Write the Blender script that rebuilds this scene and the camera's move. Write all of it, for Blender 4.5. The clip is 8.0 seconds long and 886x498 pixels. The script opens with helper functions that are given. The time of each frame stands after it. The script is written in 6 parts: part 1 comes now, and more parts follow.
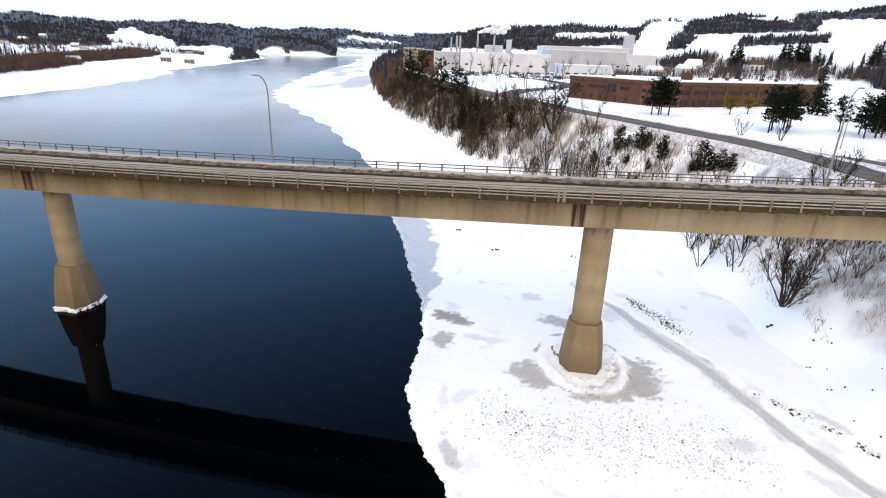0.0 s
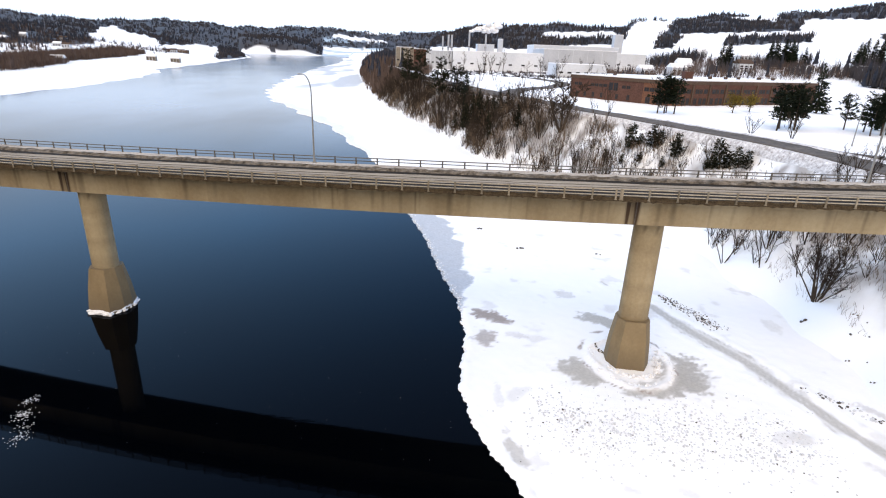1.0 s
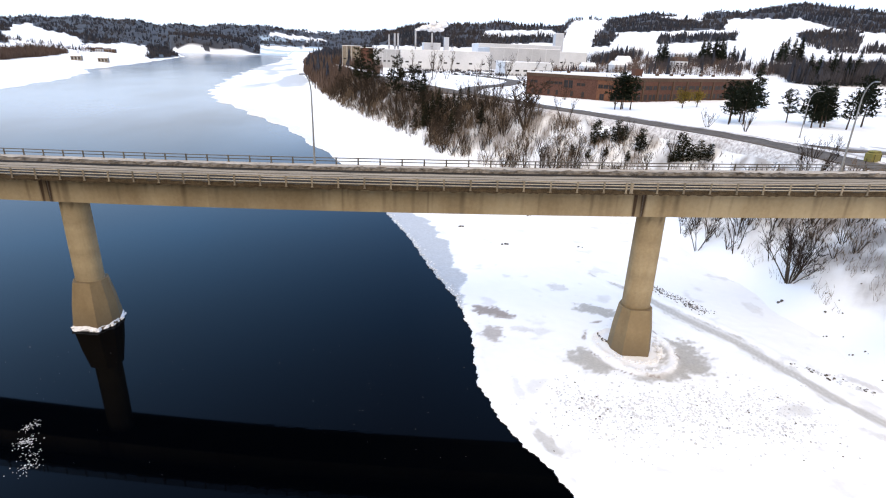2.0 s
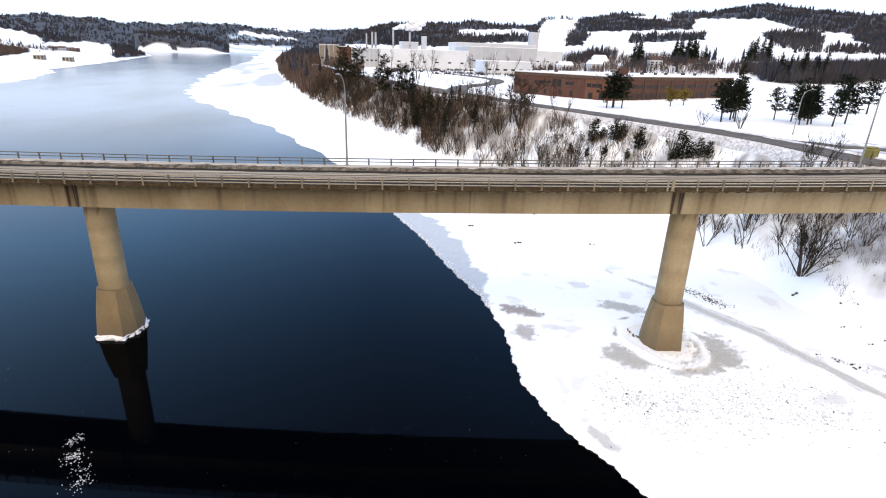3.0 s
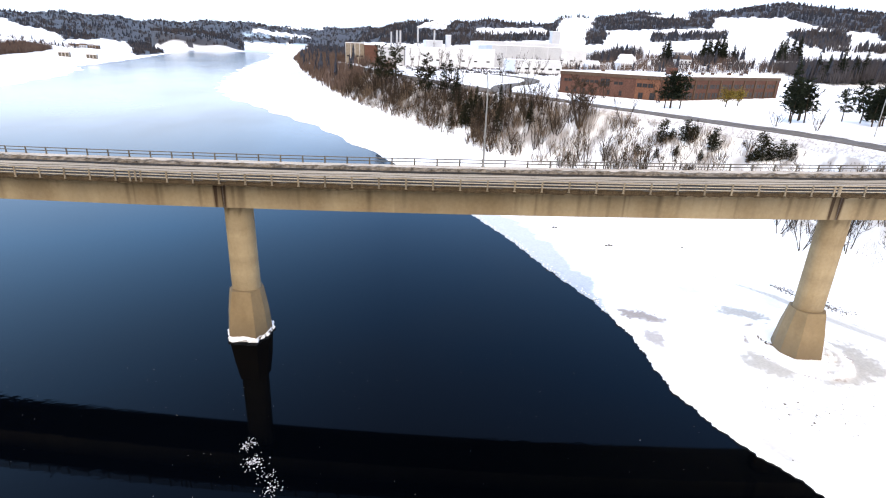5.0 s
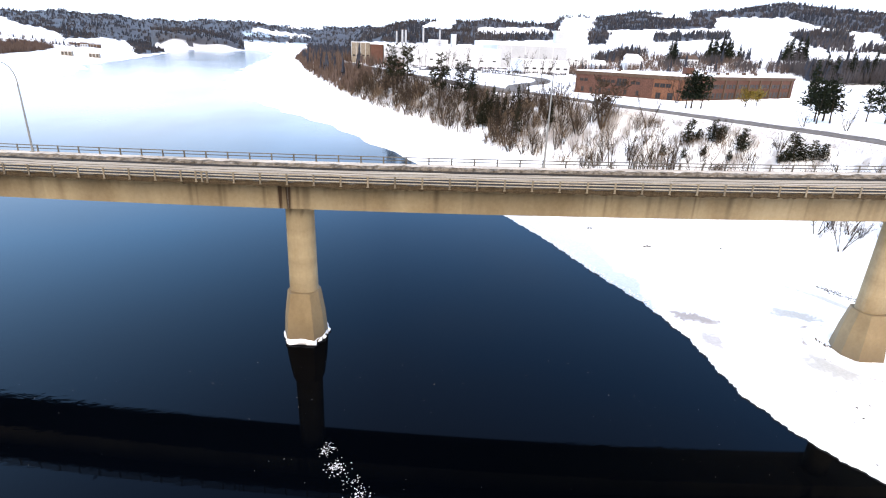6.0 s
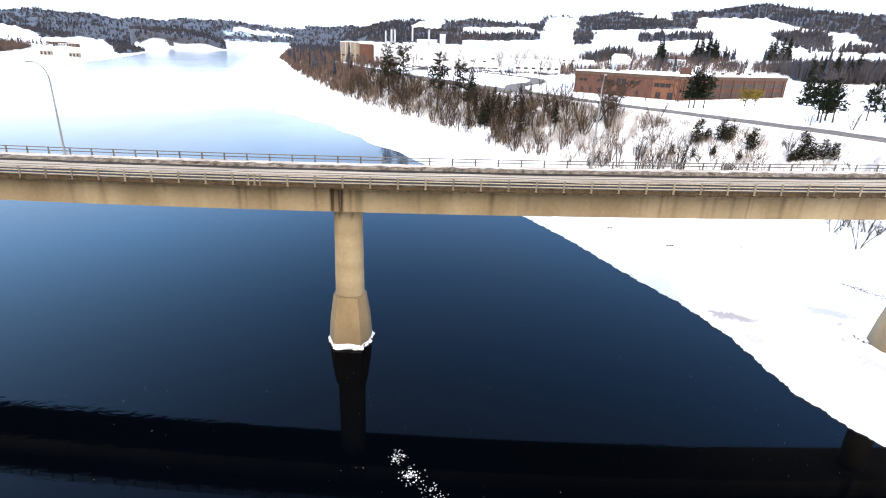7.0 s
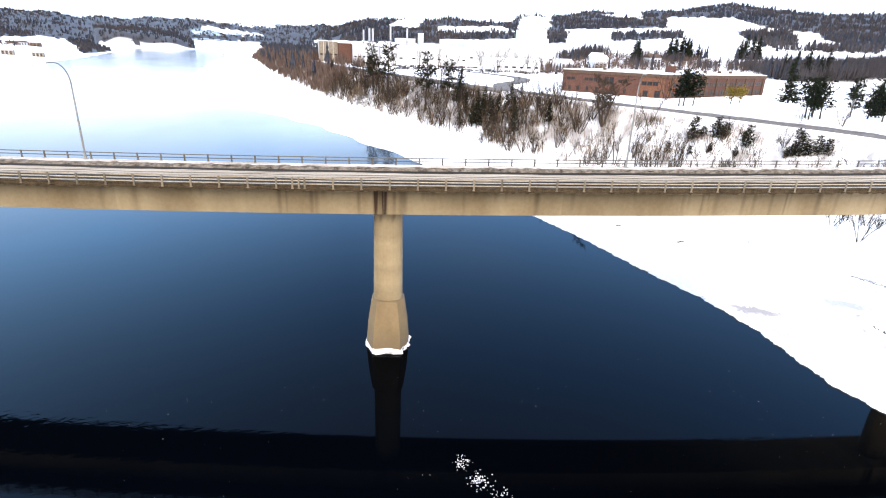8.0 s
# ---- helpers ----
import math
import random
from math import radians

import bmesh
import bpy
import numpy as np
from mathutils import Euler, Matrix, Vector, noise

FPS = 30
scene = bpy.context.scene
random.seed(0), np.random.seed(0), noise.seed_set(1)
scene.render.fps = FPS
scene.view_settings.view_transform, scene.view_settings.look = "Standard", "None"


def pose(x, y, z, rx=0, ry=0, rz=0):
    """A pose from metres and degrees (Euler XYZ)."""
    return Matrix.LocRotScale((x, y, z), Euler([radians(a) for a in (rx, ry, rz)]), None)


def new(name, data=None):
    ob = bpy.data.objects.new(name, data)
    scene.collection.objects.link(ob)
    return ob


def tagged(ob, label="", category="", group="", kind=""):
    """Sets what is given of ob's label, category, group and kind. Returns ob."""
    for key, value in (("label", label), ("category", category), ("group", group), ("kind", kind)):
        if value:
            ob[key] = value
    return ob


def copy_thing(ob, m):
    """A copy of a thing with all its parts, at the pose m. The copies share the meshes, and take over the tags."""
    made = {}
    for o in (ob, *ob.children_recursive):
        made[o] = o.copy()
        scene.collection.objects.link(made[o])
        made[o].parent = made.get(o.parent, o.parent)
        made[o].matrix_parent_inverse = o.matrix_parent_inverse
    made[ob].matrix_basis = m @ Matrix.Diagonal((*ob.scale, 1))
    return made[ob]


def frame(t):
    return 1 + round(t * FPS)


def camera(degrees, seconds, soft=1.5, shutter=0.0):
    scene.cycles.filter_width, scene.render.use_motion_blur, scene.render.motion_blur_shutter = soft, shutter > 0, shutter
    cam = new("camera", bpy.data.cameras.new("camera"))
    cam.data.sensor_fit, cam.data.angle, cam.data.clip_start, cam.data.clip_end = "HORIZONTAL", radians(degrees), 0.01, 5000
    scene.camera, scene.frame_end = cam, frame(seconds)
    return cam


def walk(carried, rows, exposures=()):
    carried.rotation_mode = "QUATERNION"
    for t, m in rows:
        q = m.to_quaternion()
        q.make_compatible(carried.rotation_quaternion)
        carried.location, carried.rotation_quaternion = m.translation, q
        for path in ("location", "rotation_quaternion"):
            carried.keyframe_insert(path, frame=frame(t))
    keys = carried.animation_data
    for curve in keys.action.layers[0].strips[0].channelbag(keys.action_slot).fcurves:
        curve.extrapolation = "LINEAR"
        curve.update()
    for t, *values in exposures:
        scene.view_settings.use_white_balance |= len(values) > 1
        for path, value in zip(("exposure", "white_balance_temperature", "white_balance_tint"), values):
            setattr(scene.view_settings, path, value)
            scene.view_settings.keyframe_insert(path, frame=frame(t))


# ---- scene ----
cam = camera(79.5, 8.0, soft=1.1)
METRES, EYE, TILT, LEAN, TURN = 57.0, 33.3, 0.0, 0.0, 0.0
ROWS = [
    (0.0, 0.0, 0.0, 0.0, 0.75, -20.26, -2.03),
    (0.5, -0.0581, -0.0003, -0.0023, 0.26, -20.28, -2.06),
    (1.0, -0.1197, 0.0002, -0.0048, -0.74, -20.3, -2.06),
    (1.5, -0.1808, -0.0008, -0.0059, -3.88, -20.28, -1.98),
    (3.0, -0.3648, 0.0235, -0.0102, -9.67, -20.24, -1.93),
    (3.5, -0.4264, 0.0366, -0.01, -9.85, -20.33, -1.94),
    (4.0, -0.4896, 0.0528, -0.0111, -9.45, -20.37, -2.02),
    (4.5, -0.5545, 0.069, -0.0137, -8.58, -20.41, -2.1),
    (6.0, -0.7368, 0.1137, -0.0209, -8.72, -20.47, -2.2),
    (6.5, -0.7986, 0.1301, -0.023, -9.14, -20.47, -2.22),
    (7.0, -0.859, 0.1462, -0.0248, -10.48, -20.43, -2.26),
    (7.5, -0.9187, 0.1633, -0.0262, -11.54, -20.44, -2.23),
    (8.0, -0.9775, 0.1819, -0.0284, -13.32, -20.42, -2.18),
]
walk(cam, [(t, pose(0, 0, EYE, TILT, LEAN, TURN) @ pose(METRES * x, METRES * y, METRES * z, 90 + pitch, roll, yaw)) for t, x, y, z, yaw, pitch, roll in ROWS],
     exposures=[(0.0, -0.12, 8200, 14), (1.5, -0.06, 8200, 14), (3.5, 0.10, 8200, 14), (4.5, 0.34, 8100, 14), (8.0, 0.96, 7900, 13)])

# ---- world and sun: bright thin overcast, white low down, blue higher up ----
SUN_ELEVATION, SUN_TURN = 42.0, 200.0
world = bpy.data.worlds.new("sky")
scene.world = world
world.use_nodes = True
wn, wl = world.node_tree.nodes, world.node_tree.links
wn.clear()
w_out = wn.new("ShaderNodeOutputWorld")
w_bg = wn.new("ShaderNodeBackground")
w_sky = wn.new("ShaderNodeTexSky")
w_sky.sky_type, w_sky.sun_disc = "NISHITA", False
w_sky.sun_elevation, w_sky.sun_rotation = radians(SUN_ELEVATION), radians(SUN_TURN)
w_sky.air_density, w_sky.dust_density, w_sky.ozone_density = 1.2, 0.7, 3.0
w_co = wn.new("ShaderNodeTexCoord")
w_cl = wn.new("ShaderNodeTexNoise")
w_cl.inputs["Scale"].default_value, w_cl.inputs["Detail"].default_value = 2.2, 5
w_map = wn.new("ShaderNodeMapping")
w_map.inputs["Scale"].default_value = (1, 1, 2.5)
w_sep = wn.new("ShaderNodeSeparateXYZ")
w_veil = wn.new("ShaderNodeMapRange")
w_veil.inputs["From Min"].default_value, w_veil.inputs["From Max"].default_value = 0.09, 0.29
w_veil.inputs["To Min"].default_value, w_veil.inputs["To Max"].default_value = 1.0, 0.0
# thin cloud added overhead and sunward, out of view, to whiten light on snow
w_back = wn.new("ShaderNodeMapRange")
w_back.inputs["From Min"].default_value, w_back.inputs["From Max"].default_value = 0.25, -0.45
w_back.inputs["To Min"].default_value, w_back.inputs["To Max"].default_value = 0.0, 0.9
w_side = wn.new("ShaderNodeMapRange")
w_side.inputs["From Min"].default_value, w_side.inputs["From Max"].default_value = -0.12, -0.62
w_side.inputs["To Min"].default_value, w_side.inputs["To Max"].default_value = -0.27, -0.02
w_top = wn.new("ShaderNodeMapRange")
w_top.inputs["From Min"].default_value, w_top.inputs["From Max"].default_value = 0.5, 0.85
w_top.inputs["To Min"].default_value, w_top.inputs["To Max"].default_value = 0.0, 0.9
w_high = wn.new("ShaderNodeMath")
w_high.operation = "MAXIMUM"
w_most = wn.new("ShaderNodeMath")
w_most.operation = "MAXIMUM"
w_add = wn.new("ShaderNodeMath")
w_add.operation = "MULTIPLY_ADD"
w_add.inputs[1].default_value = 0.55
w_sum = wn.new("ShaderNodeMath")
w_sum.use_clamp = True
w_mix = wn.new("ShaderNodeMix")
w_mix.data_type = "RGBA"
w_cloud = wn.new("ShaderNodeMix")
w_cloud.data_type = "RGBA"
w_cloud.inputs["A"].default_value, w_cloud.inputs["B"].default_value = (6.8, 9.0, 12.6, 1), (7.3, 7.4, 8.0, 1)
wl.new(w_high.outputs["Value"], w_cloud.inputs["Factor"])
wl.new(w_cloud.outputs["Result"], w_mix.inputs["B"])
wl.new(w_co.outputs["Generated"], w_map.inputs["Vector"])
wl.new(w_map.outputs["Vector"], w_cl.inputs["Vector"])
wl.new(w_co.outputs["Generated"], w_sep.inputs["Vector"])
wl.new(w_sep.outputs["Z"], w_veil.inputs["Value"])
wl.new(w_sep.outputs["Y"], w_back.inputs["Value"])
wl.new(w_cl.outputs["Fac"], w_add.inputs[0])
wl.new(w_sep.outputs["X"], w_side.inputs["Value"])
wl.new(w_side.outputs["Result"], w_add.inputs[2])
wl.new(w_veil.outputs["Result"], w_most.inputs[0])
wl.new(w_sep.outputs["Z"], w_top.inputs["Value"])
wl.new(w_back.outputs["Result"], w_high.inputs[0])
wl.new(w_top.outputs["Result"], w_high.inputs[1])
wl.new(w_high.outputs["Value"], w_most.inputs[1])
wl.new(w_most.outputs["Value"], w_sum.inputs[0])
wl.new(w_add.outputs["Value"], w_sum.inputs[1])
wl.new(w_sum.outputs["Value"], w_mix.inputs["Factor"])
w_sat = wn.new("ShaderNodeHueSaturation")
w_sat.inputs["Saturation"].default_value, w_sat.inputs["Value"].default_value = 1.5, 3.0
wl.new(w_sky.outputs["Color"], w_sat.inputs["Color"])
w_blue = wn.new("ShaderNodeMix")
w_blue.data_type = "RGBA"
w_blue.inputs["Factor"].default_value = 0.88
w_deep = wn.new("ShaderNodeMix")
w_deep.data_type = "RGBA"
w_deep.inputs["A"].default_value, w_deep.inputs["B"].default_value = (2.7, 7.2, 16.5, 1), (7.0, 18.5, 38.0, 1)
w_left = wn.new("ShaderNodeMapRange")
w_left.inputs["From Min"].default_value, w_left.inputs["From Max"].default_value = 0.05, -0.75
wl.new(w_sep.outputs["X"], w_left.inputs["Value"])
wl.new(w_left.outputs["Result"], w_deep.inputs["Factor"])
wl.new(w_deep.outputs["Result"], w_blue.inputs["B"])
wl.new(w_sat.outputs["Color"], w_blue.inputs["A"])
wl.new(w_blue.outputs["Result"], w_mix.inputs["A"])
wl.new(w_mix.outputs["Result"], w_bg.inputs["Color"])
w_bg.inputs["Strength"].default_value = 0.15
wl.new(w_bg.outputs["Background"], w_out.inputs["Surface"])

sun = new("sun", bpy.data.lights.new("sun", "SUN"))
sun.data.energy, sun.data.angle, sun.data.color = 1.5, radians(50), (1.0, 0.95, 0.88)
sun.matrix_world = pose(0, 0, 80, 90 - SUN_ELEVATION, 0, 180 - SUN_TURN)


# ---- materials ----
def nodes_of(name):
    m = bpy.data.materials.new(name)
    m.use_nodes = True
    n, l = m.node_tree.nodes, m.node_tree.links
    b = n["Principled BSDF"]
    return m, n, l, b


def noise_node(n, l, vec, scale, detail=4, rough=0.6, stretch=(1, 1, 1)):
    mp = n.new("ShaderNodeMapping")
    mp.inputs["Scale"].default_value = stretch
    l.new(vec, mp.inputs["Vector"])
    t = n.new("ShaderNodeTexNoise")
    t.inputs["Scale"].default_value, t.inputs["Detail"].default_value, t.inputs["Roughness"].default_value = scale, detail, rough
    l.new(mp.outputs["Vector"], t.inputs["Vector"])
    return t.outputs["Fac"]


def ramp(n, l, value, lo, hi):
    r = n.new("ShaderNodeMapRange")
    r.inputs["From Min"].default_value, r.inputs["From Max"].default_value = lo, hi
    l.new(value, r.inputs["Value"])
    return r.outputs["Result"]


def blend(n, l, fac, a, b, mode="MIX"):
    x = n.new("ShaderNodeMix")
    x.data_type, x.blend_type = "RGBA", mode
    for key, v in (("A", a), ("B", b)):
        if isinstance(v, tuple):
            x.inputs[key].default_value = (*v, 1)
        else:
            l.new(v, x.inputs[key])
    if isinstance(fac, float):
        x.inputs["Factor"].default_value = fac
    else:
        l.new(fac, x.inputs["Factor"])
    return x.outputs["Result"]


def surface(name, c1, c2, coarse, fine, rough=0.85, bump=0.3, step=0.05, metal=0.0, vary=0.0, stretch=(1, 1, 1), dirt=None, spec=0.5, grain=0.45):
    """Two colours mixed at two scales, with relief; vary shifts the brightness from object to object; dirt: (colour, mask name)."""
    m, n, l, b = nodes_of(name)
    geo = n.new("ShaderNodeNewGeometry").outputs["Position"]
    big = noise_node(n, l, geo, coarse, 5, 0.6, stretch)
    small = noise_node(n, l, geo, fine, 3, 0.6)
    col = blend(n, l, ramp(n, l, big, 0.3, 0.7), c1, c2)
    col = blend(n, l, grain, col, blend(n, l, ramp(n, l, small, 0.3, 0.7), tuple(v * 0.55 for v in c1), tuple(min(v * 1.3, 0.9) for v in c2)))
    if dirt:
        at = n.new("ShaderNodeAttribute")
        at.attribute_name = dirt[1]
        mul = n.new("ShaderNodeMath")
        mul.operation, mul.use_clamp = "MULTIPLY", True
        l.new(at.outputs["Fac"], mul.inputs[0])
        l.new(ramp(n, l, big, -0.1, 0.4), mul.inputs[1])
        col = blend(n, l, mul.outputs["Value"], col, dirt[0])
    if vary:
        oi = n.new("ShaderNodeObjectInfo")
        mr = n.new("ShaderNodeMapRange")
        mr.inputs["To Min"].default_value, mr.inputs["To Max"].default_value = 1 - vary, 1 + vary
        l.new(oi.outputs["Random"], mr.inputs["Value"])
        vm = n.new("ShaderNodeVectorMath")
        vm.operation = "SCALE"
        l.new(col, vm.inputs[0])
        l.new(mr.outputs["Result"], vm.inputs["Scale"])
        col = vm.outputs["Vector"]
    l.new(col, b.inputs["Base Color"])
    b.inputs["Roughness"].default_value, b.inputs["Metallic"].default_value = rough, metal
    b.inputs["Specular IOR Level"].default_value = spec
    if bump:
        bp = n.new("ShaderNodeBump")
        bp.inputs["Strength"].default_value, bp.inputs["Distance"].default_value = bump, step
        l.new(small, bp.inputs["Height"])
        l.new(bp.outputs["Normal"], b.inputs["Normal"])
    return m


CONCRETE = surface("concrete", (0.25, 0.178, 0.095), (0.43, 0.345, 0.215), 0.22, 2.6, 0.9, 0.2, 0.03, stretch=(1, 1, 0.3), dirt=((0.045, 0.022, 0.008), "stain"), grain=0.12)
CONCRETE_LOW = surface("damp concrete", (0.19, 0.13, 0.065), (0.275, 0.20, 0.11), 0.4, 3, 0.85, 0.25, 0.03, stretch=(1, 1, 0.4), dirt=((0.06, 0.045, 0.03), "stain"), grain=0.12)
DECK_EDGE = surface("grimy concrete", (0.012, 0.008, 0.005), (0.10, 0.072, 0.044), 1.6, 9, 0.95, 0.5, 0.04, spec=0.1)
ASPHALT = surface("salted asphalt", (0.13, 0.098, 0.068), (0.43, 0.36, 0.28), 0.9, 5, 0.95, 0.2, 0.02, stretch=(0.05, 2.6, 1), grain=0.2, spec=0.08)
DARK_TRACK = surface("dark asphalt", (0.006, 0.0045, 0.003), (0.040, 0.029, 0.019), 0.7, 5, 0.9, 0.2, 0.02, stretch=(0.06, 2.4, 1), grain=0.3, spec=0.1)
ROAD_FAR = surface("wet winter road", (0.055, 0.045, 0.037), (0.145, 0.122, 0.103), 0.3, 1.5, 0.85, 0.2, 0.02, spec=0.2)
RAIL_PAINT = surface("weathered galvanised steel", (0.22, 0.17, 0.11), (0.46, 0.38, 0.27), 1.5, 12, 0.6, 0.2, 0.01, metal=0.1, vary=0.15)
POST_PAINT = surface("tan weathered steel posts", (0.10, 0.078, 0.052), (0.27, 0.22, 0.155), 1.5, 12, 0.7, 0.2, 0.01, metal=0.1, vary=0.3)
FOOTWAY = surface("trodden grey-brown snow", (0.22, 0.18, 0.145), (0.58, 0.52, 0.46), 0.5, 4, 0.95, 0.5, 0.05, stretch=(0.25, 1.5, 1), grain=0.25, spec=0.1)
RAIL_DARK = surface("dull grey steel", (0.055, 0.05, 0.045), (0.13, 0.12, 0.105), 1.5, 12, 0.6, 0.2, 0.01, metal=0.2, vary=0.2)
POLE = surface("grey painted steel", (0.20, 0.20, 0.195), (0.32, 0.32, 0.31), 0.8, 10, 0.5, 0.1, 0.01, metal=0.4)
DIRTY_SNOW = surface("dirty ploughed snow", (0.004, 0.003, 0.002), (0.24, 0.205, 0.17), 1.3, 5, 0.95, 0.8, 0.12, grain=0.3, spec=0.1)
CLEAN_SNOW = surface("snow", (0.84, 0.85, 0.88), (0.90, 0.90, 0.91), 0.15, 3, 0.8, 0.3, 0.06)
BARK = surface("grey brown bark", (0.022, 0.016, 0.012), (0.075, 0.055, 0.042), 2.0, 14, 0.95, 0.4, 0.02, vary=0.3, spec=0.08)
TWIG = surface("brown twigs", (0.016, 0.011, 0.008), (0.062, 0.044, 0.032), 0.3, 2, 0.95, 0, vary=0.35, spec=0.08)
TWIG_DARK = surface("dark twigs", (0.020, 0.013, 0.010), (0.050, 0.034, 0.027), 0.3, 3, 0.95, 0, vary=0.3, spec=0.08)
REED = surface("pale dry brush", (0.11, 0.074, 0.050), (0.25, 0.182, 0.13), 0.2, 2, 0.95, 0, spec=0.08)
NEEDLE = surface("dark green needles", (0.005, 0.008, 0.005), (0.018, 0.024, 0.013), 0.6, 4, 0.9, 0, vary=0.3, spec=0.08)
NEEDLE_PINE = surface("pine needles", (0.008, 0.009, 0.005), (0.028, 0.028, 0.014), 0.6, 4, 0.9, 0, vary=0.3, spec=0.08)
OLIVE = surface("golden brown leaves", (0.10, 0.068, 0.012), (0.20, 0.14, 0.03), 0.6, 4, 0.85, 0, vary=0.2, spec=0.08)
# dark far woods; the blue in this base colour stands in for distance haze
FOREST_HAZY = surface("haze-blue far woods", (0.018, 0.021, 0.030), (0.042, 0.046, 0.058), 0.012, 0.2, 0.95, 0, spec=0.08)
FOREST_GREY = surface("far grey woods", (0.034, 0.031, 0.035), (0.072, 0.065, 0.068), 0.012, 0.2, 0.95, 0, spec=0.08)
FOREST_BROWN = surface("far bare woods", (0.068, 0.044, 0.036), (0.14, 0.098, 0.080), 0.03, 0.2, 0.95, 0, spec=0.08)
BRICK = surface("red brown brick", (0.072, 0.037, 0.029), (0.125, 0.062, 0.047), 0.15, 2.5, 0.9, 0.3, 0.02, spec=0.08)
BRICK_LIT = surface("orange brick", (0.125, 0.056, 0.036), (0.18, 0.084, 0.053), 0.15, 2.5, 0.9, 0.3, 0.02, spec=0.08)
FASCIA = surface("brown metal fascia", (0.06, 0.038, 0.028), (0.11, 0.072, 0.052), 0.2, 3, 0.6, 0.1, 0.01, spec=0.08)
GLASS_DARK = surface("dark window glass", (0.010, 0.010, 0.012), (0.026, 0.026, 0.03), 0.3, 2, 0.3, 0, spec=0.2)
WALL_WHITE = surface("white steel cladding", (0.48, 0.505, 0.54), (0.64, 0.66, 0.69), 0.05, 0.8, 0.6, 0.1, 0.02, grain=0.12)
WALL_GREY = surface("pale grey cladding", (0.34, 0.355, 0.38), (0.46, 0.475, 0.50), 0.05, 0.8, 0.6, 0.1, 0.02, grain=0.12)
WALL_TAN = surface("tan industrial cladding", (0.18, 0.15, 0.115), (0.27, 0.23, 0.18), 0.05, 0.8, 0.7, 0.1, 0.02)
STACK = surface("pale stack steel", (0.30, 0.31, 0.33), (0.46, 0.47, 0.49), 0.1, 1.0, 0.5, 0.1, 0.02)
PAINT_BLUE = surface("blue car paint", (0.028, 0.055, 0.105), (0.045, 0.085, 0.15), 0.8, 6, 0.3, 0, metal=0.3)
PAINT_DARK = surface("black car paint", (0.02, 0.018, 0.018), (0.05, 0.045, 0.045), 0.8, 6, 0.3, 0, metal=0.2)
RUBBER = surface("black rubber", (0.012, 0.012, 0.012), (0.03, 0.03, 0.03), 2, 20, 0.9, 0.1, 0.01)
RIM = surface("alloy rim", (0.40, 0.40, 0.41), (0.55, 0.55, 0.56), 3, 20, 0.35, 0, metal=0.7)
LENS = surface("clear lamp lens", (0.65, 0.65, 0.62), (0.8, 0.8, 0.78), 3, 20, 0.2, 0)
RED_LENS = surface("red lamp lens", (0.30, 0.012, 0.012), (0.40, 0.03, 0.02), 3, 20, 0.25, 0)
DEBRIS = surface("dark debris", (0.03, 0.025, 0.022), (0.12, 0.10, 0.085), 2, 10, 0.95, 0.3, 0.03)
CHUNK = surface("grey ice chips", (0.44, 0.44, 0.45), (0.70, 0.70, 0.71), 0.5, 4, 0.7, 0.3, 0.03)
YELLOW = surface("olive yellow canvas", (0.16, 0.14, 0.035), (0.24, 0.21, 0.06), 0.8, 6, 0.8, 0.2, 0.02)
BANK_SNOW = surface("grey brown roadside snow", (0.30, 0.255, 0.24), (0.82, 0.79, 0.78), 0.5, 2, 0.9, 0.6, 0.15)
STEAM = surface("white steam", (0.85, 0.85, 0.86), (0.9, 0.9, 0.9), 0.1, 1, 1.0, 0)


